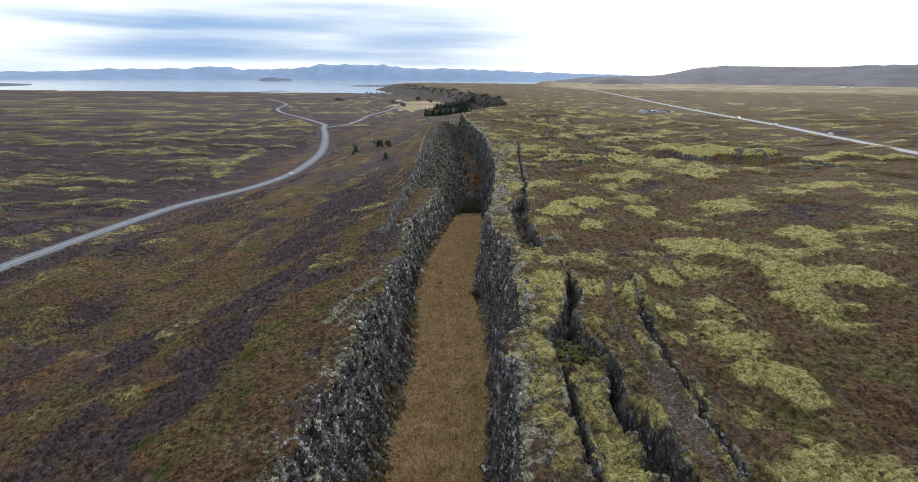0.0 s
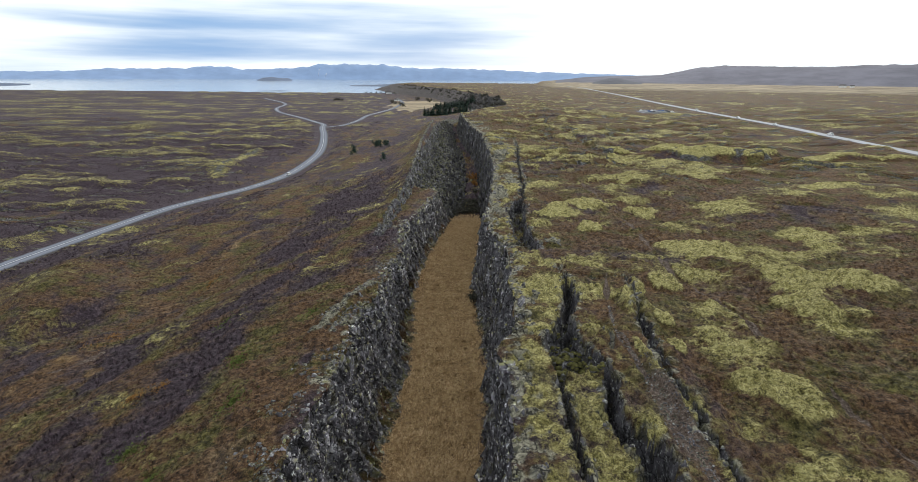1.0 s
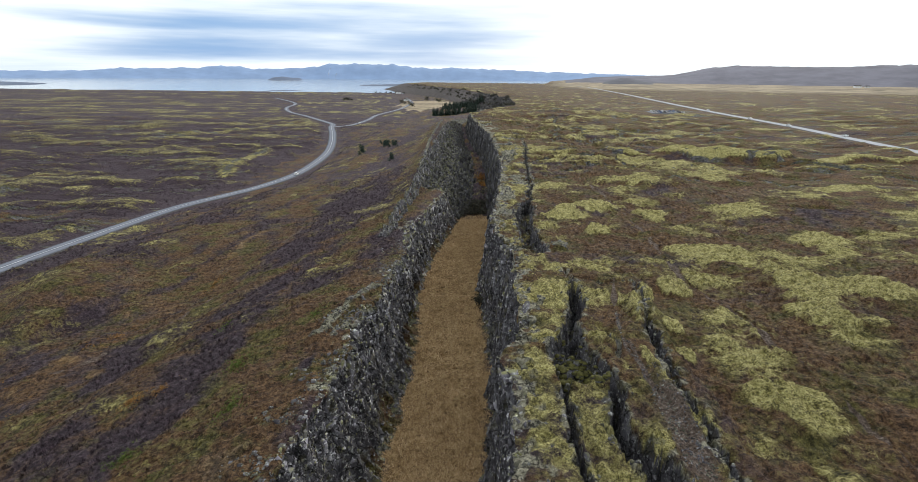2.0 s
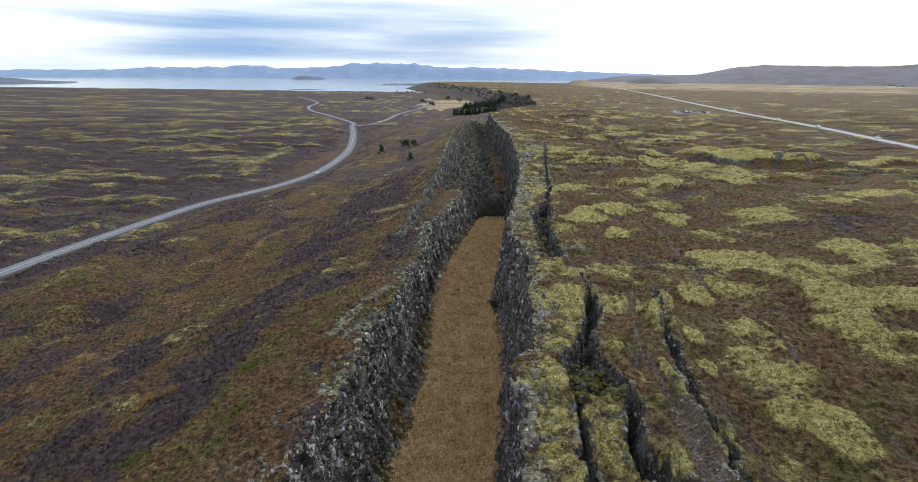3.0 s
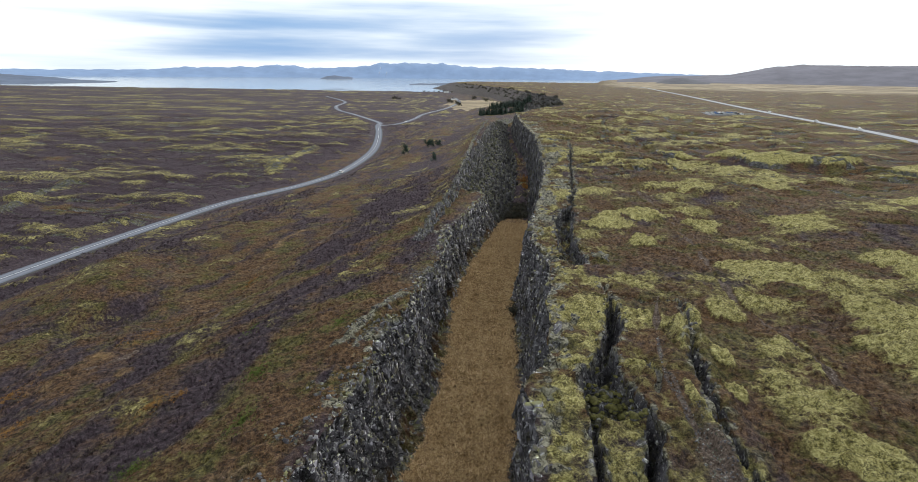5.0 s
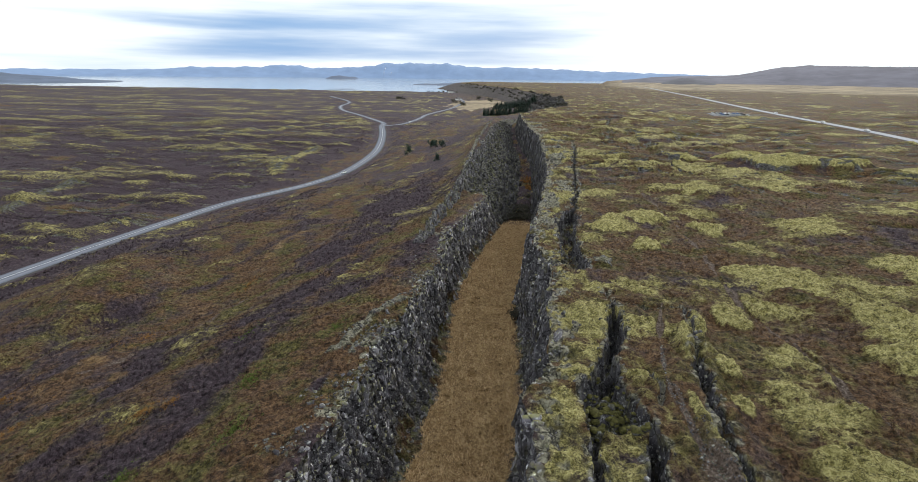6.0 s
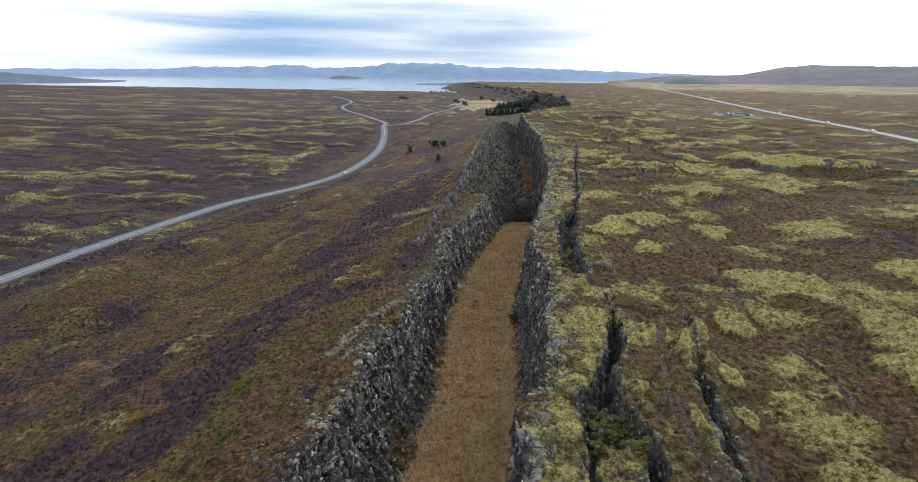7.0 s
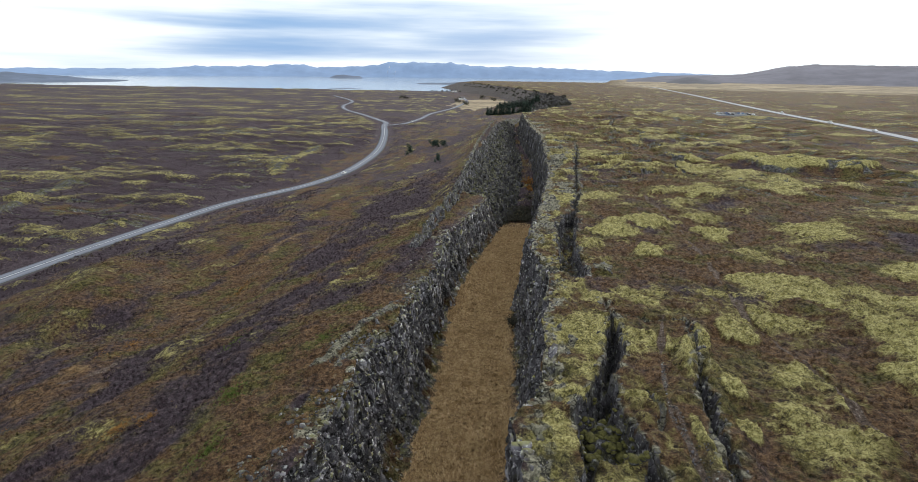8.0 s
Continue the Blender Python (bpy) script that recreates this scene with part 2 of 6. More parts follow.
M_GRAVEL = plain("road_gravel", (0.075, 0.07, 0.07), 0.95, 0.3, 3.0, 0.05)
# the blue haze of distance is mixed into these base colours
M_FAR = plain("hazy_mountain", (0.23, 0.32, 0.49), 1.0, 0.16, 0.01)
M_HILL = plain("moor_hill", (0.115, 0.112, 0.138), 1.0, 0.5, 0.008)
M_ISLAND = plain("hazy_island", (0.13, 0.16, 0.225), 1.0, 0.3, 0.02)


# ---- land ----
class Lattice:
    """Smooth gradient noise on arrays."""

    def __init__(self, seed):
        rng = np.random.default_rng(seed)
        self.p = rng.permutation(256)
        self.p = np.concatenate([self.p, self.p, self.p])
        a = rng.uniform(0, 2 * np.pi, 256)
        self.gx, self.gy = np.cos(a), np.sin(a)
        self.r = rng.uniform(0, 1, 256)

    def at(self, x, y):
        xi, yi = np.floor(x).astype(int), np.floor(y).astype(int)
        fx, fy = x - xi, y - yi
        u, v = fx * fx * fx * (fx * (fx * 6 - 15) + 10), fy * fy * fy * (fy * (fy * 6 - 15) + 10)

        def corner(i, j):
            k = self.p[self.p[(xi + i) & 255] + ((yi + j) & 255)]
            return self.gx[k] * (fx - i) + self.gy[k] * (fy - j)
        a = corner(0, 0) * (1 - u) + corner(1, 0) * u
        b = corner(0, 1) * (1 - u) + corner(1, 1) * u
        return 1.5 * (a * (1 - v) + b * v)

    def fbm(self, x, y, octaves=4, gain=0.5):
        total, amp = 0, 1
        for k in range(octaves):
            total = total + amp * self.at(x * 2 ** k + 17.3 * k, y * 2 ** k - 9.1 * k)
            amp *= gain
        return total

    def cell(self, i, j=0):
        return self.r[self.p[self.p[np.asarray(i).astype(int) & 255] + (np.asarray(j).astype(int) & 255)]]


NA, NB, NC, ND = Lattice(3), Lattice(8), Lattice(21), Lattice(34)


def lin(v, pairs):
    return np.interp(v, [p[0] for p in pairs], [p[1] for p in pairs])


def sstep(v, lo, hi):
    t = np.clip((v - lo) / (hi - lo), 0, 1)
    return t * t * (3 - 2 * t)


# the lines of the gorge, x by y
RIM_W = [(-600, -40), (0, -17.5), (33, -15.9), (44.5, -15.2), (51, -14.4), (57, -14.4), (61, -15.4), (66, -15.6), (70, -14.2), (76, -13.4), (82, -13.2), (88, -13.8), (98, -12.5), (119, -14.5), (150, -9.8),
         (168, -7.6), (176, -15), (200, -19), (380, -18.7), (492, -15.5), (540, -5), (600, 15), (775, 15), (980, -25), (1240, -70), (1700, -255), (1950, -350), (2250, -315), (2700, -170), (4900, 440)]
FOOT_W = [(-600, -34), (0, -11.5), (47, -10.1), (62, -9.2), (77, -8.8), (90, -9.6), (107, -10.8), (130, -9.3), (160, -5.0), (176, -3.0), (190, 0.5),
          (230, 2.0), (300, 1.5), (352, -3), (445, -7), (492, -6), (540, 4), (600, 18), (775, 18), (980, -22), (1240, -67), (1700, -251), (1950, -346), (2250, -311), (2700, -166), (4900, 444)]
FOOT_E = [(-600, -22), (0, 1.0), (47, 1.7), (57, 2.3), (68, 3.4), (77, 3.3), (90, 2.6), (108, 2.1), (132, 3.8), (176, 7.4), (230, 8.0), (294, 7.0),
          (352, 1.0), (445, -3.5), (492, 3), (540, 12), (600, 25), (775, 25), (980, -15), (1240, -60), (1700, -241), (1950, -336), (2250, -301), (2700, -156), (4900, 454)]
RIM_E = [(-600, -20), (0, 2.9), (33, 3.0), (38, 3.6), (46.4, 3.2), (51.5, 5.2), (57, 5.5), (70, 6.4), (84, 7.4), (90, 6.6), (97.7, 4.8), (109, 4.8), (137, 7.7),
         (182, 11.3), (228, 10.7), (294, 10.7), (352, 4.1), (445, -0.4), (500, 15), (567, 48), (775, 55), (980, 20), (1240, -20), (1700, -165), (1950, -240), (2250, -205), (2700, -85), (4900, 500)]
Z_EAST = [(-600, 4), (20, 3.2), (50, 2.7), (70, 1.6), (84, 0.1), (113, -1.2), (180, -2.0), (300, -3), (600, -5), (1500, -9), (2800, -16), (4900, -22)]
Z_RIM_W = [(-600, -2), (30, -2.2), (54, -2.7), (64, -3.6), (72, -3.0), (86, -4.8), (120, -6.5), (150, -7.6), (170, -8.5), (190, -9.0), (260, -8.5), (400, -9.5), (500, -13),
           (600, -20), (1000, -26), (1500, -30), (1680, -33), (1800, -38), (4900, -40)]
Z_FLOOR = [(-600, -14), (47, -14.8), (84, -15.7), (96, -16.6), (130, -17.8), (174, -19.0), (250, -19.5), (400, -19), (480, -17), (560, -19),
           (600, -21), (1000, -27), (1500, -31), (1700, -34), (1800, -39), (4900, -41)]
Z_PLAIN_W = [(-600, -26), (900, -27), (1250, -28.5), (1500, -30.5), (1680, -33), (1800, -38), (4900, -40)]
WEST_DROP = [(0, 0), (3, 0.2), (8, 1.0), (15, 2.7), (22, 4.3), (30, 6.6), (37, 8.9), (47, 11.2), (53, 12.2), (60, 12.2), (72, 13.2), (95, 17.5), (120, 21.5), (150, 23.5), (5000, 24)]


def wander(line, y):
    """A line of the gorge with the small bends of broken rock."""
    w = sstep(y, 500, 620)
    return lin(y, line) + (1 - w) * (0.55 * NA.fbm(y * 0.16, y * 0 + len(line), 3) + 0.35 * NB.at(y * 0.55, y * 0 + len(line)))


# fissures in the eastern plateau: y, x of the western and the eastern lip, depth
RIFTS = [
    [(24, 7.7, 8.3, 3), (34.9, 7.3, 8.1, 4.5), (37.3, 7.5, 8.4, 5), (40.2, 8.0, 8.8, 5), (42, 8.1, 8.9, 4), (43.4, 7.8, 9.3, 3.2), (44.2, 7.7, 13.0, 2.8), (46, 7.7, 12.7, 2.9), (48.9, 8.2, 12.1, 3.0),
     (51.3, 9.2, 11.7, 4.5), (53, 10.0, 12.0, 5), (55.3, 10.7, 12.4, 3.2), (57.5, 11.4, 13.0, 3.4), (60, 12.1, 13.8, 6), (64, 12.4, 14.3, 6.5), (66.8, 13.6, 14.4, 5), (69.7, 13.5, 14.4, 2.6), (73.2, 13.6, 14.0, 1.2), (77, 13.1, 13.2, 0.4)],
    [(22, 12.6, 15.0, 6), (30, 12.0, 14.3, 6.5), (34.6, 11.4, 13.9, 6.5), (36, 11.2, 12.9, 6.5), (37.4, 11.2, 12.3, 6), (39.4, 11.8, 13.1, 6.5), (42.4, 12.5, 13.8, 5.5), (44, 12.7, 13.2, 3.2)],
    [(24, 17.5, 18.2, 2.6), (34.8, 17.8, 18.5, 3), (38, 17.9, 18.7, 3), (41, 18.1, 18.7, 2.8), (45.5, 18.0, 19.0, 2.8), (49, 18.5, 19.6, 2.6), (52.5, 18.8, 20.1, 2.8), (58, 20.2, 20.8, 2.8), (62, 21.2, 21.6, 2),
     (65.5, 21.8, 22.4, 2.6), (68.6, 22.3, 23.0, 2.5), (70.5, 22.8, 22.9, 0.5)],
    [(84.5, 11.0, 12.2, 0.3), (86.5, 10.2, 13.3, 1.4), (90, 9.1, 13.1, 3.0), (100.8, 9.5, 13.1, 4.2), (111, 10.1, 13.9, 4.2), (121, 11.0, 15.3, 4), (126, 13.6, 15.4, 4.5), (131.5, 14.9, 15.9, 4), (145, 16.2, 17.3, 2.8),
     (157, 17.0, 18.5, 3.4), (165, 18.3, 19.2, 2), (175, 18.6, 19.6, 3), (188, 19.8, 20.6, 2.2), (200, 20.7, 22.0, 3), (220, 22.6, 23.9, 3), (248, 25.2, 26.4, 2.4), (262, 26.2, 26.5, 0.5)],
]
# cracks across the plateau: x, y, half width, depth
FISSURES = [
    [(20.3, 188, 0.5, 3), (27, 195, 0.7, 2.5), (34, 203, 0.4, 1.5)],
    [(13.5, 184, 0.5, 2), (18.3, 180, 0.4, 2)],
    [(3.8, 88.8, 0.5, 2.6), (7.5, 87.6, 0.6, 1.8), (11, 87.0, 0.5, 1.4)],
    [(14.4, 70.5, 0.25, 0.9), (18.5, 68.6, 0.2, 0.8), (22.5, 68.9, 0.25, 0.9)],
    [(5.6, 55.2, 0.12, 0.8), (7.4, 54.0, 0.1, 0.5)],
    [(4.2, 50.2, 0.15, 0.9), (6.6, 49.4, 0.14, 0.6), (8.8, 50.6, 0.12, 0.6)],
    [(14.6, 52.6, 0.15, 0.9), (15.2, 49.5, 0.15, 0.8), (14.4, 47.0, 0.12, 0.6)],
    [(51, 339, 0.8, 2.5), (58, 365, 0.9, 2.5), (66, 403, 0.8, 2)],
    [(36, 246, 0.6, 2), (44, 262, 0.6, 2), (47, 290, 0.4, 1)],
]


def line_field(x, y, pts):
    """Distance to a broken line and the two values carried along it."""
    best = np.full(x.shape, 1e9)
    va, vb = np.zeros(x.shape), np.zeros(x.shape)
    for (x0, y0, a0, b0), (x1, y1, a1, b1) in zip(pts, pts[1:]):
        dx, dy = x1 - x0, y1 - y0
        t = np.clip(((x - x0) * dx + (y - y0) * dy) / (dx * dx + dy * dy), 0, 1)
        d = np.hypot(x - x0 - t * dx, y - y0 - t * dy)
        nearer = d < best
        best = np.where(nearer, d, best)
        va, vb = np.where(nearer, a0 + t * (a1 - a0), va), np.where(nearer, b0 + t * (b1 - b0), vb)
    return best, va, vb


def band(v, centre, half):
    return np.exp(-((v - centre) / half) ** 2)


def blob(x, y, cx, cy, rx, ry, turn=0.0):
    c, s = math.cos(radians(turn)), math.sin(radians(turn))
    u, v = (x - cx) * c + (y - cy) * s, -(x - cx) * s + (y - cy) * c
    return np.sqrt((u / rx) ** 2 + (v / ry) ** 2)


# moss cushions of the plateau: x, y, radii, turn
MOSS = [(40, 81, 7.5, 7, 0), (44, 67, 4.6, 12, -6), (41, 57.5, 3.4, 4.5, 0), (27.3, 40.5, 3.6, 5, 0), (28.3, 57.3, 2.2, 1.8, 0), (26.2, 51.3, 1.9, 2.4, 0), (31.5, 53.5, 1.4, 1.8, 0), (28, 68.5, 2.6, 3.6, 0), (22.6, 55, 1.2, 2.4, 0),
        (21.6, 48.4, 0.9, 1.4, 0), (31, 48.8, 1.8, 1.8, 0), (25.2, 100.3, 2.4, 4.2, 0), (22, 115, 4.5, 9, 0), (31, 123, 5, 6, 0), (64.5, 92, 4.5, 6, 0), (97, 139, 10, 4, 0), (41, 117, 4.5, 4, 0), (50, 150, 6, 4.5, 0),
        (80, 197, 13, 7, 0), (112, 190, 34, 4, -8), (62, 213, 8, 4, 0), (22.5, 64, 1.2, 4.5, -15), (20, 60, 1.0, 5, -12), (17.2, 42, 0.5, 7, 0), (52, 64, 4, 5, 0), (57, 79, 3, 3, 0)]
# growth of the western slope: x, y, radii, turn
SCRUB = [(-42, 45, 9, 6, -20), (-33, 59, 5, 8, -20), (-37, 86, 3.6, 12, -18), (-24, 90, 3.6, 9, -20), (-66, 104, 2.6, 10, -20), (-40, 118, 6, 12, -15), (-20, 108, 3.4, 10, -8), (-62, 60, 3, 4, -20), (-51, 74, 3.4, 8, -20), (-18.4, 53.5, 1.1, 2, 0),
         (-35, 72, 3.6, 7, -20), (-30, 145, 7, 20, 0), (-38, 180, 9, 26, 0), (-48, 62, 3, 6, -20)]
GREENS = [(-80, 74, 6, 6, 0), (-53, 52.5, 4.5, 5, -20), (-26, 48, 2.2, 4, -20), (-28, 61.5, 2.1, 4.6, -20), (-29, 41, 3.6, 2.6, 0), (-26.6, 78, 2.2, 6, -20), (-49.5, 83, 3.6, 8, -20), (-75, 157, 9, 14, 0), (-68, 174, 6, 8, 0), (-28, 138, 3.4, 9, -10),
          (-70, 216, 6, 8, 0), (-21.5, 73, 1.6, 7, -15), (-44, 66, 1.6, 5, -20)]
STRAWS = [(-62.5, 95, 1.3, 3, -20), (-59.5, 134, 2.6, 15, -10), (-63, 62, 2.2, 3, -20), (-53, 65, 1.6, 2.4, -20)]
# moss streaks of the western plain
STREAKS = [(-340, 408, 45, 8, 0), (-361, 496, 40, 13, 0), (-318, 515, 40, 15, 0), (-247, 463, 30, 13, 0), (-164, 293, 26, 6, 5), (-140, 302, 16, 6, 20), (-216, 236, 12, 4.5, 10), (-205, 200, 20, 4.5, 0), (-146, 372, 14, 8, 0), (-190, 486, 28, 13, 0),
           (-635, 738, 170, 28, 0), (-607, 901, 190, 38, 0), (-246, 353, 34, 4, 0), (-350, 351, 46, 6, 0), (-246, 253, 22, 3.5, 0), (-118, 262, 20, 5, 30), (-180, 560, 30, 14, 0), (-260, 620, 60, 14, 0)]
TRAIL = [(20.2, 70, 0, 0), (19.4, 67.5, 0, 0), (17.5, 59.8, 0, 0), (15.9, 51.5, 0, 0), (16.0, 44, 0, 0), (16.3, 38, 0, 0), (16.2, 30, 0, 0), (16.4, 20, 0, 0)]
TRAIL_B = [(34.8, 160, 0, 0), (34.8, 132, 0, 0), (35.2, 116, 0, 0), (33.3, 97, 0, 0), (32.0, 84, 0, 0), (30.8, 72.6, 0, 0), (31.6, 65, 0, 0), (32.4, 57.6, 0, 0), (31.8, 51.5, 0, 0), (32.4, 46, 0, 0), (32.2, 38, 0, 0), (33, 26, 0, 0)]
TRAIL_W = [(-47, 140, 0, 0), (-47.5, 126, 0, 0), (-46, 110, 0, 0), (-50.5, 97, 0, 0), (-51.3, 84, 0, 0), (-55, 74, 0, 0), (-60, 66, 0, 0)]


# roads: x, y, height of the crown
ROAD_W = [(-142, 40, -26, 0), (-138, 100, -26, 0), (-134, 140, -26, 0), (-131.5, 158, -26, 0), (-127.5, 182, -26, 0), (-121.8, 212, -26.2, 0), (-112, 235.5, -26.4, 0), (-103.7, 256.8, -26.5, 0),
          (-97, 292.5, -26.5, 0), (-99, 351, -26.5, 0), (-107, 403, -26.5, 0), (-125, 480, -26.5, 0), (-143, 545, -26.5, 0), (-149, 575, -26.5, 0), (-168, 610, -26.5, 0), (-210, 680, -26.5, 0),
          (-254, 749, -26.5, 0), (-287, 833, -26.5, 0), (-315, 959, -26.5, 0), (-420, 1150, -27, 0)]
ROAD_BRANCH = [(-143, 545, -26.5, 0), (-127, 572, -26.5, 0), (-122, 640, -26.5, 0), (-123, 709, -26.5, 0), (-109, 828, -26.5, 0), (-107, 950, -26.5, 0), (-111, 1028, -26.5, 0), (-139, 1192, -27, 0)]
ROAD_E = [(172, 40, -0.8, 0), (184, 140, -1.8, 0), (197, 224, -2.8, 0), (209, 297, -3.7, 0), (219, 371, -4, 0), (227, 500, -4.2, 0), (249, 683, -5.3, 0), (281, 944, -6.4, 0), (317.6, 1279, -8, 0),
          (352, 1600, -10, 0), (345, 1900, -12, 0), (290, 2050, -12.5, 0)]
ROADS = (ROAD_W, ROAD_BRANCH, ROAD_E)
# broken lava edges on the western plain
SCARPS_W = [[(-198, 180, 0, 0), (-205, 199, 0, 0), (-211, 218, 0, 0), (-218, 236, 0, 0)], [(-133, 280, 0, 0), (-140, 302, 0, 0), (-143, 335, 0, 0), (-146, 372, 0, 0)], [(-270, 430, 0, 0), (-245, 470, 0, 0), (-215, 520, 0, 0), (-190, 560, 0, 0)]]


def east_height(x, y):
    """The plateau east of the gorge, before its fissures."""
    z = lin(y, Z_EAST)
    far = np.clip((y - 60) / 200, 0, 1)
    z = z + NB.fbm(x * 0.035, y * 0.035, 4) * (0.9 + 1.2 * far) * sstep(x, 16, 45) + 0.35 * NC.fbm(x * 0.25, y * 0.25, 3) + 0.12 * ND.fbm(x * 1.1, y * 1.1, 3)
    z = z + 1.2 * sstep(x, 40, 80) * sstep(x, 150, 105) * sstep(y, 300, 120)
    z = z - 1.2 * sstep(x, 105, 150) * sstep(y, 260, 180)
    lower = sstep(x, np.interp(y, [20, 38, 48, 56, 66, 72], [18.6, 20.0, 19.9, 20.9, 23.2, 26]), np.interp(y, [20, 38, 48, 56, 66, 72], [20.2, 21.6, 21.5, 22.5, 24.8, 30]))
    z = z - 0.8 * lower * sstep(y, 74, 66) * sstep(x, 60, 30)
    for cx, cy, rx, ry, turn in MOSS:
        z = z + 0.5 * sstep(blob(x, y, cx, cy, rx, ry, turn), 1.2, 0.5)
    # low lava ridges
    z = z + 1.6 * sstep(blob(x, y, 80, 197, 18, 9), 1.15, 0.5) + 1.3 * sstep(blob(x, y, 115, 190, 36, 6, -8), 1.2, 0.4)
    # far end above the lake
    az = x / np.maximum(y, 1)
    return z - 30 * sstep(y, 2300, 3000) * sstep(az, 0.20, 0.08)


def crest_height(x, y):
    """The second crest beside the narrow part: gentle on the west, a broken face on the east."""
    d = x - np.interp(y, [110, 120, 147, 180, 223, 291, 520], [-20, -19.3, -18.6, -18.2, -19, -22, -24]) - 0.8 * NA.fbm(y * 0.13, y * 0 + 3, 3)
    tall = 2.8 * (0.8 + 0.5 * NB.at(y * 0.11, y * 0)) * sstep(y, 108, 140) * sstep(y, 520, 440)
    return tall * np.where(d < 0, sstep(d, -8, 0), sstep(d, 1.1, 0))


def west_height(x, y):
    d = np.maximum(lin(y, RIM_W) - x, 0)
    base = lin(y, Z_RIM_W)
    z = base + (np.minimum(lin(y, Z_PLAIN_W), base) - base) * lin(d * (1 + 0.75 * sstep(y, 150, 260)), WEST_DROP) / 24
    z = z + 3.0 * sstep(blob(x, y, -93, 104, 16, 20, -20), 1.25, 0.4) - 2.6 * sstep(blob(x, y, -74, 86, 6, 9, -20), 1.2, 0.3)
    flat = sstep(y, 1350, 1650)
    ampl = sstep(d, 6, 50) * (1 - flat)
    z = z + ampl * (1.6 * NB.fbm(x * 0.05 + 40, y * 0.025, 4) + 0.8 * sstep(d, 60, 160) * NC.fbm(x * 0.012, y * 0.012, 3)) + (1 - flat) * (0.3 * NC.fbm(x * 0.22, y * 0.22, 3) + 0.1 * ND.fbm(x * 1.1, y * 1.1, 3))
    # second crest beside the narrow part
    z = z + crest_height(x, y)
    for cx, cy, rx, ry, turn in STREAKS[:11]:
        z = z + 1.5 * sstep(blob(x, y, cx, cy, rx, ry, turn), 1.2, 0.3)
    return z


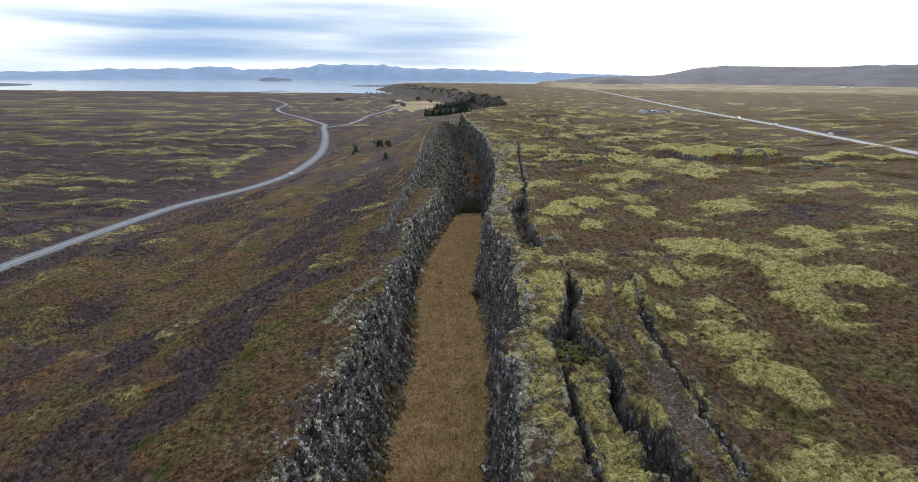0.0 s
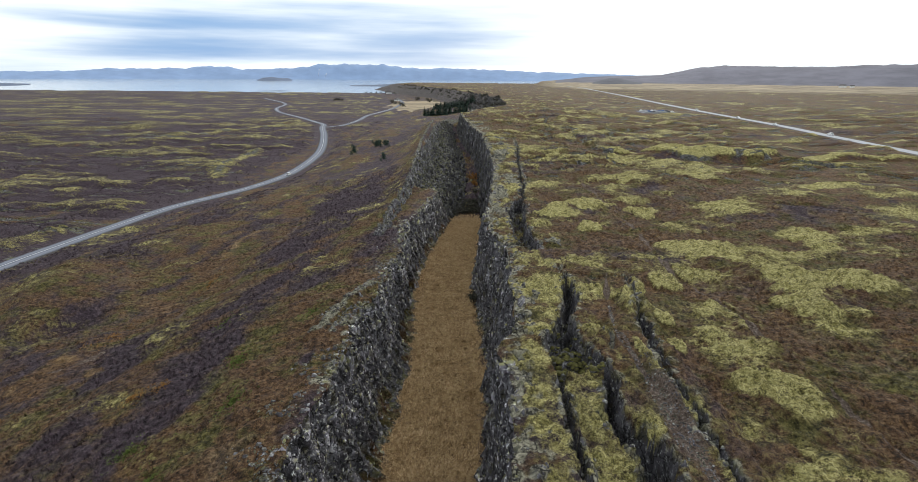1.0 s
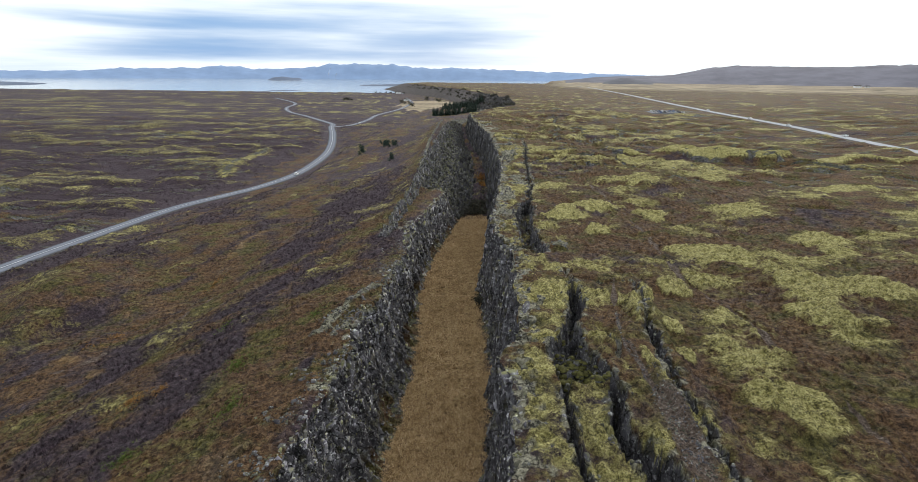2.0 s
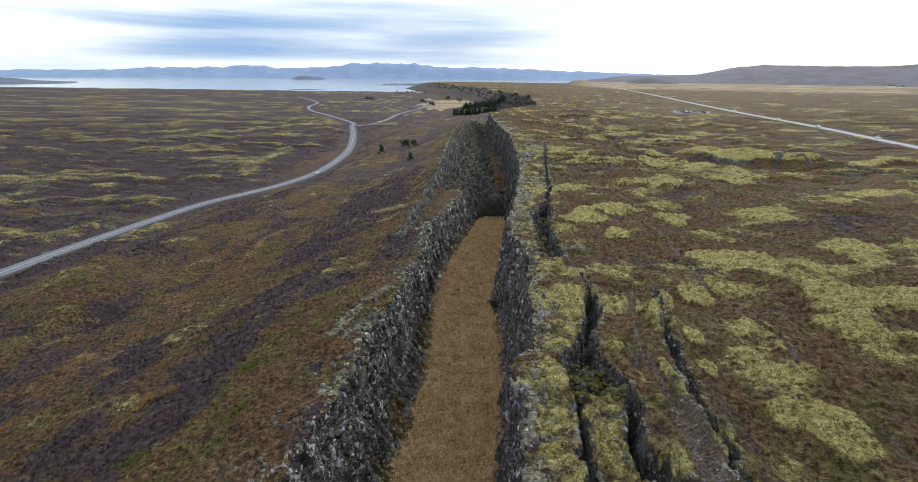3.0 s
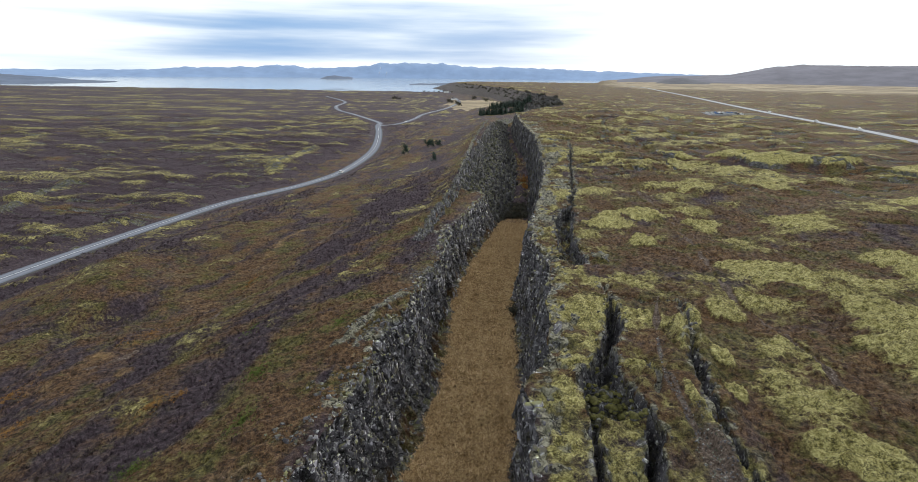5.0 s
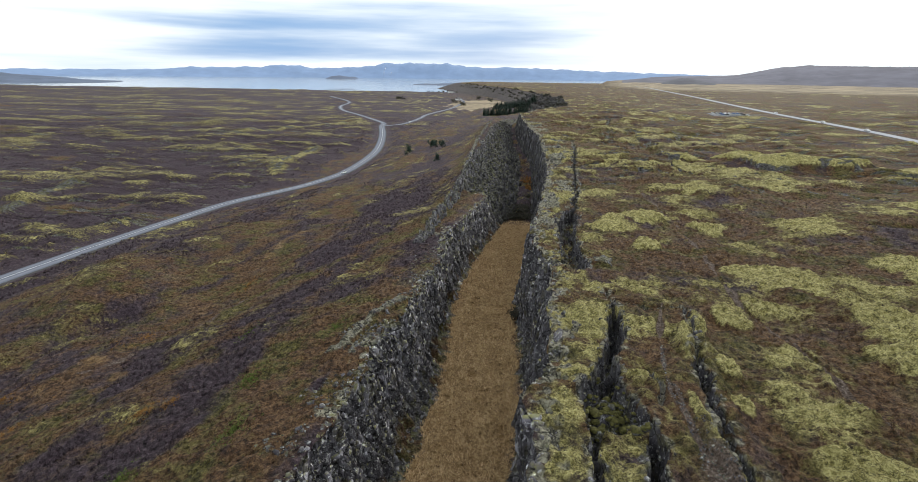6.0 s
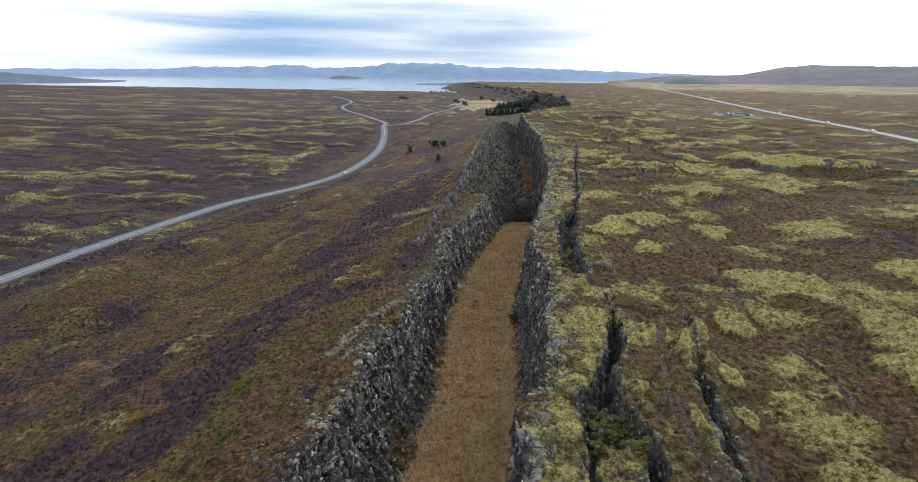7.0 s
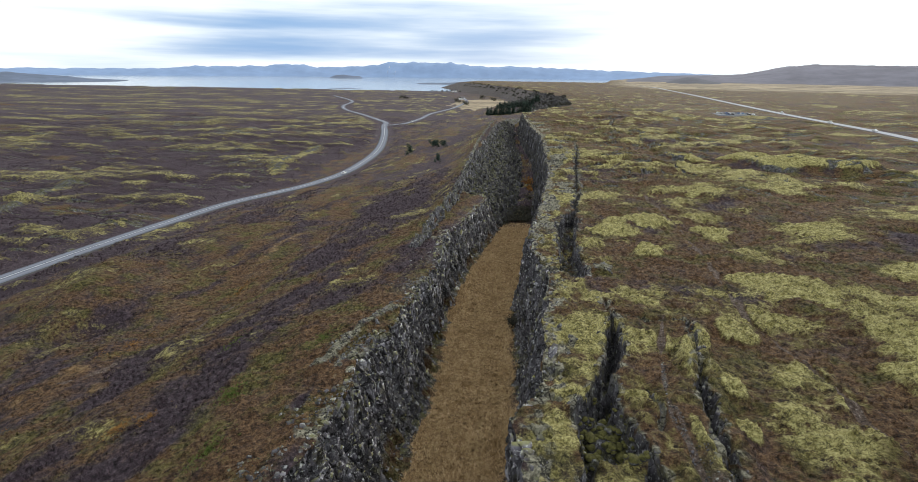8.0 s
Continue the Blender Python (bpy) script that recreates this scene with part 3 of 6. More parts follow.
def land(x, y):
    """Height and growth of the land: z, cover (moss, rock, bare), plant (purple, ochre, field)."""
    xw, fw, fe, xe = wander(RIM_W, y), wander(FOOT_W, y), wander(FOOT_E, y), wander(RIM_E, y)
    fw, fe, xe = np.maximum(fw, xw + 0.3), np.maximum(fe, fw + 0.6), np.maximum(xe, fe + 0.3)
    z_e, z_w = east_height(np.maximum(x, xe), y), west_height(np.minimum(x, xw), y)
    far = sstep(y, 500, 600)
    zf = lin(y, Z_FLOOR) + (1 - far) * (0.25 * NC.fbm(x * 0.3, y * 0.3, 3) + 0.12 * ND.fbm(x * 1.3, y * 1.3, 2) + sstep(y, 170, 200) * (1.5 + 1.6 * NA.fbm(x * 0.3, y * 0.15, 3)))
    zf = np.where(far > 0, np.minimum(zf, z_w - 0.2 * (1 - far)), zf)
    s_w = np.clip((x - xw) / (fw - xw), 0, 1)
    s_e = np.clip((xe - x) / (xe - fe), 0, 1)
    prof_w = 1 - np.interp(s_w, [0, 0.12, 0.55, 0.8, 1], [0, 0.12, 0.72, 0.94, 1])
    narrow = sstep(y, 172, 190) * (1 - far)
    prof_w = prof_w * (1 - narrow) + narrow * (1 - np.interp(s_w, [0, 0.08, 0.32, 0.64, 0.8, 1], [0, 0.26, 0.52, 0.7, 0.95, 1]))
    prof_e = 1 - np.interp(s_e, [0, 0.1, 0.6, 0.85, 1], [0, 0.12, 0.78, 0.95, 1])
    prof_e = prof_e * (1 - far) + far * (1 - s_e)
    block = NB.cell(np.floor(x / 2.3 + 0.5 * NA.at(y * 0.3, x * 0.3)), np.floor(y / 3.4 + 0.4 * NC.at(x * 0.3, y * 0.2))) - 0.5
    z_w = z_w + np.where((x > xw) & (x < fw), (5.0 * block + 2.6 * NA.fbm(x * 0.16, y * 0.09, 3)) * narrow * np.clip(s_w * 4, 0, 1), 0)
    z = np.where(x <= xw, z_w, np.where(x < fw, zf + (z_w - zf) * prof_w, np.where(x <= fe, zf, np.where(x < xe, zf + (z_e - zf) * prof_e, z_e))))
    on_w, on_f, on_e = x <= xw, (x > fw) & (x < fe), x >= xe
    wall = ((x > xw) & (x <= fw)) | ((x >= fe) & (x < xe))
    rock = np.where(wall, 1.0, 0.0) * (1 - 0.55 * far)
    rock = rock * (1 - 0.35 * narrow * sstep(NC.fbm(x * 0.2, y * 0.15, 3), 0.0, 0.4))
    bare = np.zeros(x.shape)
    # fissures
    cut = np.zeros(x.shape)
    near_cut = np.zeros(x.shape)
    bottom = np.zeros(x.shape)
    sel = on_e & (x < 75) & (y < 420) & (y > 0)
    xs, yk = x[sel], y[sel]
    chunk = 0.7 * (NB.cell(np.floor((yk + 0.5 * NA.at(xs * 0.6, yk * 0.6)) / 1.25), 9) - 0.5) + 0.45 * NA.fbm(xs * 0.45, yk * 0.45, 3)
    coarse = sstep(yk, 75, 130)
    chunk = chunk * (1 + 1.2 * coarse) + coarse * (1.1 * NC.at(yk * 0.13, yk * 0 + 2) + 0.8 * NA.at(yk * 0.35, yk * 0 + 5))
    for pts in RIFTS:
        yq = [q[0] for q in pts]
        lo, hi, deep = (np.interp(yk, yq, [q[k] for q in pts]) for k in (1, 2, 3))
        inside = np.minimum(xs - lo - 0.6 * chunk, hi + 0.5 * chunk + 0.25 * NC.fbm(xs * 0.9, yk * 0.9, 2) - xs) - 0.12
        inside = np.minimum(inside, np.minimum(yk - yq[0], yq[-1] - yk))
        c = deep * (0.85 + 0.3 * NC.fbm(xs * 0.6, yk * 0.6, 3)) * (0.45 * sstep(inside, -0.12, 0.1) + 0.55 * sstep(inside, 0.05, 0.45))
        cut[sel] = np.maximum(cut[sel], c)
        near_cut[sel] = np.maximum(near_cut[sel], sstep(inside, -1.7, -0.1))
        bottom[sel] = np.maximum(bottom[sel], sstep(inside, 0.5, 1.0))
    for pts in FISSURES:
        d, hw, depth = line_field(xs, yk, pts)
        d = d + 0.3 * np.minimum(hw, 1) * chunk + 0.2 * np.minimum(hw * 2, 1) * NA.fbm(xs * 0.8, yk * 0.8, 3)
        c = depth * sstep(d, hw + 0.3, hw - 0.1)
        cut[sel] = np.maximum(cut[sel], c)
        near_cut[sel] = np.maximum(near_cut[sel], 0.7 * sstep(d, hw + 1.2, hw))
    # the sunken block between the two slots
    sink = sstep(y, 44.6, 43.4) * sstep(x, 8.2, 8.8) * sstep(x, np.interp(y, [20, 34, 38, 43], [13, 12, 11.8, 13.2]), np.interp(y, [20, 34, 38, 43], [12.4, 11.4, 11.2, 12.6])) * np.where(on_e, 1, 0)
    cut = np.maximum(cut, (0.9 + 0.35 * sstep(y, 38, 30)) * sink)
    z = z - cut
    rock = np.maximum(rock, np.where(cut > 0.5, 1.0, 0) * (1 - 0.85 * np.maximum(sink * (cut < 1.45), 0)) * (1 - 0.7 * bottom * sstep(y, 70, 84)))
    rim_e = np.where(on_e, sstep(x - xe + 1.6 * NA.fbm(x * 0.4, y * 0.3, 3), 4.0, 0.8), 0) * (1 - far)
    rim_w = np.where(on_w, sstep(xw - x + 2.2 * NA.fbm(x * 0.3, y * 0.2, 3), 4.6, 0.9), 0) * (1 - far)
    rock = np.maximum(rock, 0.8 * np.maximum(np.maximum(rim_e, 0.74 * rim_w * sstep(NB.fbm(x * 0.12, y * 0.12, 2), -0.35, 0.25)), 0.8 * near_cut) * (0.7 + 0.8 * NC.fbm(x * 0.7, y * 0.7, 3)))
    crest = np.where(on_w, sstep(crest_height(x, y), 0.9, 2.2) * sstep(crest_height(x - 1.2, y) - crest_height(x + 1.2, y), -0.9, 0.2), 0)
    rock = np.maximum(rock, crest * (0.75 + 0.7 * NC.fbm(x * 0.5, y * 0.5, 3)))
    lichened = np.where(wall, 0.0, np.maximum(np.maximum(rim_e, rim_w), near_cut) * np.where(cut > 0.8, 0.0, 1.0))
    # outcrops beside the gorge
    sel = (np.abs(x) < 30) & (y > 50) & (y < 100)
    d, _, _ = line_field(x[sel], y[sel], [(-19.6, 61, 0, 0), (-18.6, 66, 0, 0), (-17, 71, 0, 0), (-14.6, 77, 0, 0)])
    ledge = sstep(d + 0.4 * NC.fbm(x[sel] * 0.7, y[sel] * 0.7, 3), 1.3, 0.4)
    ledge = np.maximum(ledge, sstep(blob(x[sel], y[sel], 15.8, 88.6, 2.0, 2.4) + 0.4 * NC.fbm(x[sel] * 0.6, y[sel] * 0.6, 3), 1.1, 0.6))
    rock[sel] = np.maximum(rock[sel], 0.62 * ledge)
    z[sel] = z[sel] + 0.7 * ledge
    lichened[sel] = np.maximum(lichened[sel], 0.5 * ledge)
    slabs = np.where(on_e, sstep(x - xe, 17, 5) * sstep(y, 92, 125) * sstep(y, 420, 320), 0) * sstep(NC.fbm(x * 0.16, y * 0.11, 4), -0.05, 0.3)
    rock = np.maximum(rock, 0.72 * slabs)
    lichened = np.maximum(lichened, np.where(cut > 0.8, 0.0, slabs))
    # moss
    n1 = NB.fbm(x * 0.022 + 5, y * 0.05, 4)
    n2 = NC.fbm(x * 0.09, y * 0.12, 3)
    n3 = NB.fbm(x * 0.055 + 2, y * 0.06, 4)
    open_e = sstep(y, 110, 190)
    hump = sstep(n1 + 0.3 * n2, -0.1, 0.35) * open_e * np.where(on_e, 1, 0) * (1 - 0.6 * sstep(y, 500, 900))
    z = z + 1.2 * hump * (1 - 0.8 * sstep(x, 90, 150))
    front = np.clip((n1 - NB.fbm(x * 0.022 + 5, (y + 5) * 0.05, 4)) * -3.0, 0, 1) * np.where(on_e, 1, 0) * open_e * sstep(y, 700, 350)
    moss_e = (0.25 + 0.18 * sstep(x, 75, 30) * sstep(y, 330, 230) + 0.75 * n1 + 0.4 * n2) * open_e + (0.32 + 0.5 * n3 + 0.35 * n2) * (1 - open_e) - 0.02 * sstep(y, 450, 1300)
    moss_e = np.minimum(moss_e, 0.64 - 0.08 * sstep(y, 160, 300) + 0.12 * n2)
    for cx, cy, rx, ry, turn in MOSS:
        moss_e = np.maximum(moss_e, 0.92 * sstep(blob(x, y, cx, cy, rx, ry, turn) + 0.6 * n2 + 0.35 * n3, 1.3, 0.45))
    strip = sstep(x - xe, 0.3, 1.2) * sstep(x, np.interp(y, [20, 40, 60, 75, 90, 120, 200], [21, 21, 15, 16, 11, 13, 22]), np.interp(y, [20, 40, 60, 75, 90, 120, 200], [18, 18, 12, 13, 9, 10, 19])) * sstep(y, 240, 190)
    moss_e = np.maximum(moss_e, strip * (0.58 + 0.35 * n2 + 0.3 * ND.fbm(x * 0.35, y * 0.25, 3)))
    hollow = sstep(blob(x, y, 38.6, 75.8, 2.4, 2.0), 1.3, 0.6)
    moss_e = moss_e * (1 - 0.8 * hollow)
    dw = lin(y, RIM_W) - x
    slope = sstep(dw, 130, 70)
    n4 = NB.fbm(x * 0.075 + 31, y * 0.022, 4)
    n5 = NB.fbm(x * 0.012 + 31, y * 0.03, 4)
    hump_w = sstep(n5 + 0.35 * n2, 0.0, 0.4) * np.where(on_w, 1, 0) * (1 - slope) * (1 - 0.6 * sstep(y, 500, 900))
    z = z + 1.7 * hump_w
    front = np.maximum(front, np.clip((n5 - NB.fbm(x * 0.012 + 31, (y + 6) * 0.03, 4)) * -3.5, 0, 1) * np.where(on_w, 0.75, 0) * (1 - slope) * sstep(y, 700, 350))
    # dark rock scars on hump fronts; their colour stands for the shaded side
    shaded_scar = front * sstep(np.abs(n2 + 0.1), 0.35, 0.05)
    rock = np.maximum(rock, np.where(shaded_scar > 0.5, 1.0, 0.0))
    z = z - 0.8 * sstep(shaded_scar, 0.4, 0.7)
    moss_w = (0.25 + 0.09 * sstep(y, 350, 700) + 0.75 * n5 + 0.5 * n2 + 0.35 * NC.fbm(x * 0.004 + 3, y * 0.022, 3) * sstep(y, 250, 600)) * (1 - slope) + (0.21 + 0.42 * n4 + 0.3 * n2 + 0.27 * band(dw, 9, 5) + 0.16 * band(dw, 35, 4) + 0.14 * band(dw, 66, 12)) * slope + 0.04 * sstep(y, 400, 900)
    moss_w = np.maximum(moss_w, 0.68 * sstep(blob(x, y, -93, 104, 15, 18, -20) + 0.4 * n2, 1.1, 0.4))
    for cx, cy, rx, ry, turn in STREAKS:
        moss_w = np.maximum(moss_w, 0.62 * sstep(blob(x, y, cx, cy, rx, ry, turn) + 0.7 * n2, 1.2, 0.3))
    green = np.zeros(x.shape)
    for cx, cy, rx, ry, turn in GREENS:
        green = np.maximum(green, sstep(blob(x, y, cx, cy, rx, ry, turn) + 0.7 * n2 + 0.3 * n3, 1.25, 0.3))
    moss_w = np.maximum(moss_w, 0.72 * green)
    moss = np.where(on_e, moss_e, np.where(on_w, np.where(slope > 0.5, np.minimum(moss_w * 0.85, 0.45 + 0.12 * n2), np.minimum(moss_w * 0.85, 0.53 + 0.1 * n2)), 0.0))
    moss = np.maximum(moss, 0.55 * bottom * np.where(cut > 1, 1, 0) * sstep(y, 70, 84) * (0.7 + 0.8 * n2))
    moss = np.where(sink > 0.5, np.minimum(moss, 0.6 + 0.2 * n2), moss)
    # growth on the lower part of the western wall
    grown = np.where(wall & (x < 0.5 * (fw + fe)), sstep(s_w, 0.35, 0.75) * sstep(NC.fbm(x * 0.25 + 7, y * 0.22, 3), -0.15, 0.2), 0) * (1 - far) * (1 - narrow)
    rock = rock * (1 - 0.62 * grown)
    moss = np.where(wall, np.maximum(0.12 * far, 0.38 * grown), moss)
    # the long mossy lava edge on the eastern plain
    run = sstep(x, 52, 62) * sstep(x, 215, 170) * np.where(on_e, 1, 0)
    d = y - np.interp(x, [50, 61, 75, 86, 106, 143, 220], [232, 213, 193, 187, 190, 199, 208]) - 4 * NA.fbm(x * 0.05, y * 0.02, 3)
    z = z + 1.7 * run * sstep(d, -1.2, 0.6) * sstep(d, 45, 12)
    moss = np.maximum(moss, 0.85 * run * sstep(d + 0.8 * n2, -0.8, 0.6) * sstep(d + 3 * n2, 9 + 7 * band(x, 82, 12), 4))
    # moss left out below the edge: its shadow, put into the ground's colour
    under = run * sstep(d, -11, -5) * sstep(d, -0.3, -1.4)
    moss = moss * (1 - 0.9 * under)
    rock = np.maximum(rock, 0.75 * run * sstep(np.abs(d + 0.3), 1.2, 0.5) * band(x, 82, 11))
    pitch = sstep(blob(x, y, 80, 117, 6, 3.5) + 0.4 * n2, 1.2, 0.5) * np.where(on_e, 1, 0)
    z = z - 1.5 * pitch
    moss, rock = moss * (1 - pitch), np.maximum(rock, 0.55 * pitch)
    for pts in SCARPS_W:
        sel = on_w & (x < -120) & (y > 150) & (y < 600)
        d, _, _ = line_field(x[sel], y[sel], pts)
        d = d + 1.2 * NC.fbm(x[sel] * 0.2, y[sel] * 0.15, 3)
        z[sel] = z[sel] + 1.3 * sstep(d, 5, 1.2) + 0.8 * NA.fbm(x[sel] * 0.7, y[sel] * 0.5, 2) * sstep(d, 2.5, 0.8)
        rock[sel] = np.maximum(rock[sel], 0.9 * sstep(d, 1.8, 0.8))
        moss[sel] = np.maximum(moss[sel], 0.6 * sstep(d, 8, 4))
    # trails
    for pts, w in ((TRAIL, 0.08), (TRAIL_B, 0.22), (TRAIL_W, 0.25)):
        sel = (np.abs(x) < 60) & (y < 150) & (y > 0)
        d, _, _ = line_field(x[sel], y[sel], pts)
        d = d + 0.5 * NA.fbm(x[sel] * 0.15, y[sel] * 0.15, 2)
        f = sstep(np.abs(d), w + 0.3, w - 0.1)
        bare[sel] = np.maximum(bare[sel], f * (1 if pts is not TRAIL_B else 0.7))
        moss[sel] = moss[sel] * (1 - 0.9 * f)
        z[sel] = z[sel] - 0.18 * f
    ridge_soil = sstep(blob(x, y, 16.4, 36, 1.7, 9, -4) + 0.3 * n2, 1.1, 0.5) * np.where(on_e, 1, 0)
    bare = np.maximum(bare, 0.62 * ridge_soil)
    moss = moss * (1 - 0.6 * ridge_soil)
    # shrubs and grass
    purple = np.where(on_e, 0.1 + 0.5 * NA.fbm(x * 0.02, y * 0.04, 4), (0.78 + 0.95 * NA.fbm(x * 0.014, y * 0.035, 4) + 0.65 * NC.fbm(x * 0.04 + 9, y * 0.07, 4)) * (1 - slope) + (0.40 + 0.8 * NA.fbm(x * 0.06, y * 0.022, 4) + 0.35 * NB.fbm(x * 0.16, y * 0.07, 3) + 0.22 * sstep(y, 110, 180) + 0.3 * band(dw + 3 * n2, 24, 9) - 0.38 * band(dw, 8, 6) - 0.25 * band(dw, 44, 8)) * slope)
    scrub = np.zeros(x.shape)
    for cx, cy, rx, ry, turn in SCRUB:
        scrub = np.maximum(scrub, sstep(blob(x, y, cx, cy, rx, ry, turn) + 0.6 * n2 + 0.4 * n3, 1.3, 0.35))
    purple = np.where(on_w & (slope > 0.5), np.clip(0.08 + 0.5 * purple + 0.55 * scrub - 0.4 * green + 0.12 * sstep(y, 100, 160), 0, 1), np.where(on_w, purple + 0.42, purple))
    ochre = np.where(on_f, 1.0, 0.0) * sstep(y, 190, 172)
    ochre = ochre * (1 - 0.6 * sstep(np.minimum((fe - x) * 0.8, x - fw) + 0.9 * NC.fbm(x * 0.4, y * 0.25, 3), 1.1, 0.1))
    swale = band(dw + 4 * NA.at(y * 0.04, y * 0), 46, 6) * sstep(y, 200, 150) * np.where(on_w, 1, 0)
    ochre = np.maximum(ochre, swale * (0.24 + 0.4 * n2))
    for cx, cy, rx, ry, turn in STRAWS:
        ochre = np.maximum(ochre, 0.5 * sstep(blob(x, y, cx, cy, rx, ry, turn) + 0.6 * n2, 1.2, 0.3))
    ochre = np.where(on_f & (y > 172), 0.1 + 0.2 * n2, ochre)
    moss = np.where(on_f & (y > 174), 0.3 + 0.3 * n2, moss)
    rock = np.where(on_f & (y > 165), np.maximum(rock, sstep(y, 165, 195) * 0.3 * (0.8 + 0.6 * n2) * (1 - far)), rock)
    field = np.where(on_e, sstep(y + 0.35 * x, 1000, 2000) * sstep(x / np.maximum(y, 1), 0.08, 0.24), 0.75 * sstep(blob(x, y, -78, 960, 52, 150, 0) + 0.3 * n2, 1.2, 0.7) + 0.15 * sstep(y, 700, 1000) * sstep(x, -500, -200))
    purple = np.where(wall, 0.85 * far, purple)
    shore = sstep(y, 1250, 1450)
    purple = np.where(on_w, purple + 0.4 * shore, purple)
    # open cracks of the old lava on both plains
    ridged = 1 - np.abs(NA.fbm(x * 0.021 + 3, y * 0.034 + 8, 4))
    crack = sstep(ridged, 0.94, 0.985) * np.where(on_e, sstep(y, 120, 170), np.where(on_w, sstep(dw, 95, 130), 0)) * sstep(y, 800, 400)
    crack = crack * sstep(NB.fbm(x * 0.01, y * 0.02, 2), np.where(on_e, -0.3, 0.1), np.where(on_e, 0.1, 0.4))
    z = z - 1.4 * crack
    rock = np.maximum(rock, np.where(crack > 0.25, 1.0, 0.0))
    # cushions
    z = z + sstep(moss, 0.4, 0.65) * np.where(wall, 0, 1) * (0.4 - 0.6 * np.abs(ND.fbm(x * 0.62, y * 0.62, 3)) - 0.25 * np.abs(NA.fbm(x * 1.5, y * 1.3, 2)))
    z = z + np.where(on_e | on_w, 1, 0) * 0.22 * NC.fbm(x * 0.8 + 3, y * 0.8, 3)
    # level ground under the roads
    for pts in ROADS:
        sel = (y > 30) & (y < 2100) & (np.abs(x) < 900) & (on_w | on_e)
        d, zr, _ = line_field(x[sel], y[sel], pts)
        f = sstep(d, 15, 5.5)
        z[sel] = z[sel] * (1 - f) + (zr - 0.3) * f
        g = sstep(d, 9, 6)
        moss[sel] = moss[sel] * (1 - g)
        bare[sel] = np.maximum(bare[sel], 0.3 * g)
    lot = sstep(np.maximum(np.abs(x - 186) / 27, np.abs(y - 489) / 24), 1.35, 1.0)
    z = z * (1 - lot) + -4.3 * lot
    moss = moss * (1 - lot)
    zero = np.zeros(x.shape)
    return z, wall, np.stack([moss, rock, bare, lichened], -1), np.stack([purple, ochre, field, zero + 1], -1)


def steps(first, growth, reach, even=0.0):
    out, s = [0.0], first
    while out[-1] < reach:
        out.append(out[-1] + s)
        if out[-1] > even:
            s *= growth
    return np.array(out)


ys = np.concatenate([20 - steps(0.6, 1.12, 620)[::-1][:-1], np.arange(20, 130, 0.33), np.arange(130, 220, 0.6), 220 + steps(1.2, 1.035, 4680, 200)])
d_w, d_e = steps(0.25, 1.04, 4300, 14.0), steps(0.2, 1.045, 4300, 44.0)
N_WALL_W, N_FLOOR, N_WALL_E = 44, 30, 36
yy = ys[:, None]
xw, fw, fe, xe = wander(RIM_W, yy), wander(FOOT_W, yy), wander(FOOT_E, yy), wander(RIM_E, yy)
fw = np.maximum(fw, xw + 0.3)
fe = np.maximum(fe, fw + 0.6)
xe = np.maximum(xe, fe + 0.3)
GX = np.concatenate([xw - d_w[::-1][None, :], xw + (fw - xw) * (np.arange(1, N_WALL_W)[None, :] / N_WALL_W),
                     fw + (fe - fw) * (np.arange(0, N_FLOOR + 1)[None, :] / N_FLOOR),
                     fe + (xe - fe) * (np.arange(1, N_WALL_E)[None, :] / N_WALL_E), xe + d_e[None, :]], axis=1)
GY = np.repeat(yy, GX.shape[1], axis=1)
GZ, WALL, COVER, PLANT = land(GX, GY)


def rock_shift(y, z, seed):
    """How far a broken columnar face stands out at a place along it."""
    warp = y + 0.35 * NA.fbm(y * 0.7, z * 0.35 + seed, 3)
    col = np.floor(warp / 0.85 + 0.25 * np.sin(z * 0.8 + seed))
    level = np.floor(z / (1.0 + 1.6 * NB.cell(col, seed)) + 5 * NB.cell(col, seed + 1))
    big = np.floor((y + 0.6 * NA.fbm(y * 0.4, z * 0.1 + seed, 2)) / 2.6)
    cleft = sstep(np.abs((y + 0.8 * NC.at(y * 0.3, z * 0.12 + seed)) / 3.1 % 1 - 0.5), 0.36, 0.48)
    return 0.5 * (NB.cell(col, seed + 2) - 0.5) + 0.5 * (NB.cell(col, level + seed) - 0.5) + 0.8 * (NB.cell(big, seed + 5) - 0.5) - 0.9 * cleft + 0.7 * NB.fbm(y * 0.11, z * 0.08 + seed, 3) + 0.25 * NC.fbm(y * 1.3, z * 1.3, 2)


fade = sstep(GY, 520, 430)
shift = rock_shift(GY, GZ, 4) * fade
strength = np.where(WALL, 1.0, 0.0)
COLS = len(d_w)
I_FW, I_FE, I_XE = COLS + N_WALL_W - 1, COLS + N_WALL_W - 1 + N_FLOOR, COLS + N_WALL_W - 1 + N_FLOOR + N_WALL_E
GX = GX + shift * strength * np.where(np.arange(GX.shape[1])[None, :] < I_FW, 1.0, -0.8)
jag = NB.cell(np.floor((GY + 0.3 * NA.at(GY, GX)) / 0.85), 6) - 0.5
cols = np.arange(GX.shape[1])[None, :]
GZ = GZ + fade * jag * (0.9 * np.exp(-np.abs(cols - COLS) / 2.5) + 0.7 * np.exp(-np.abs(cols - I_XE) / 2.5))


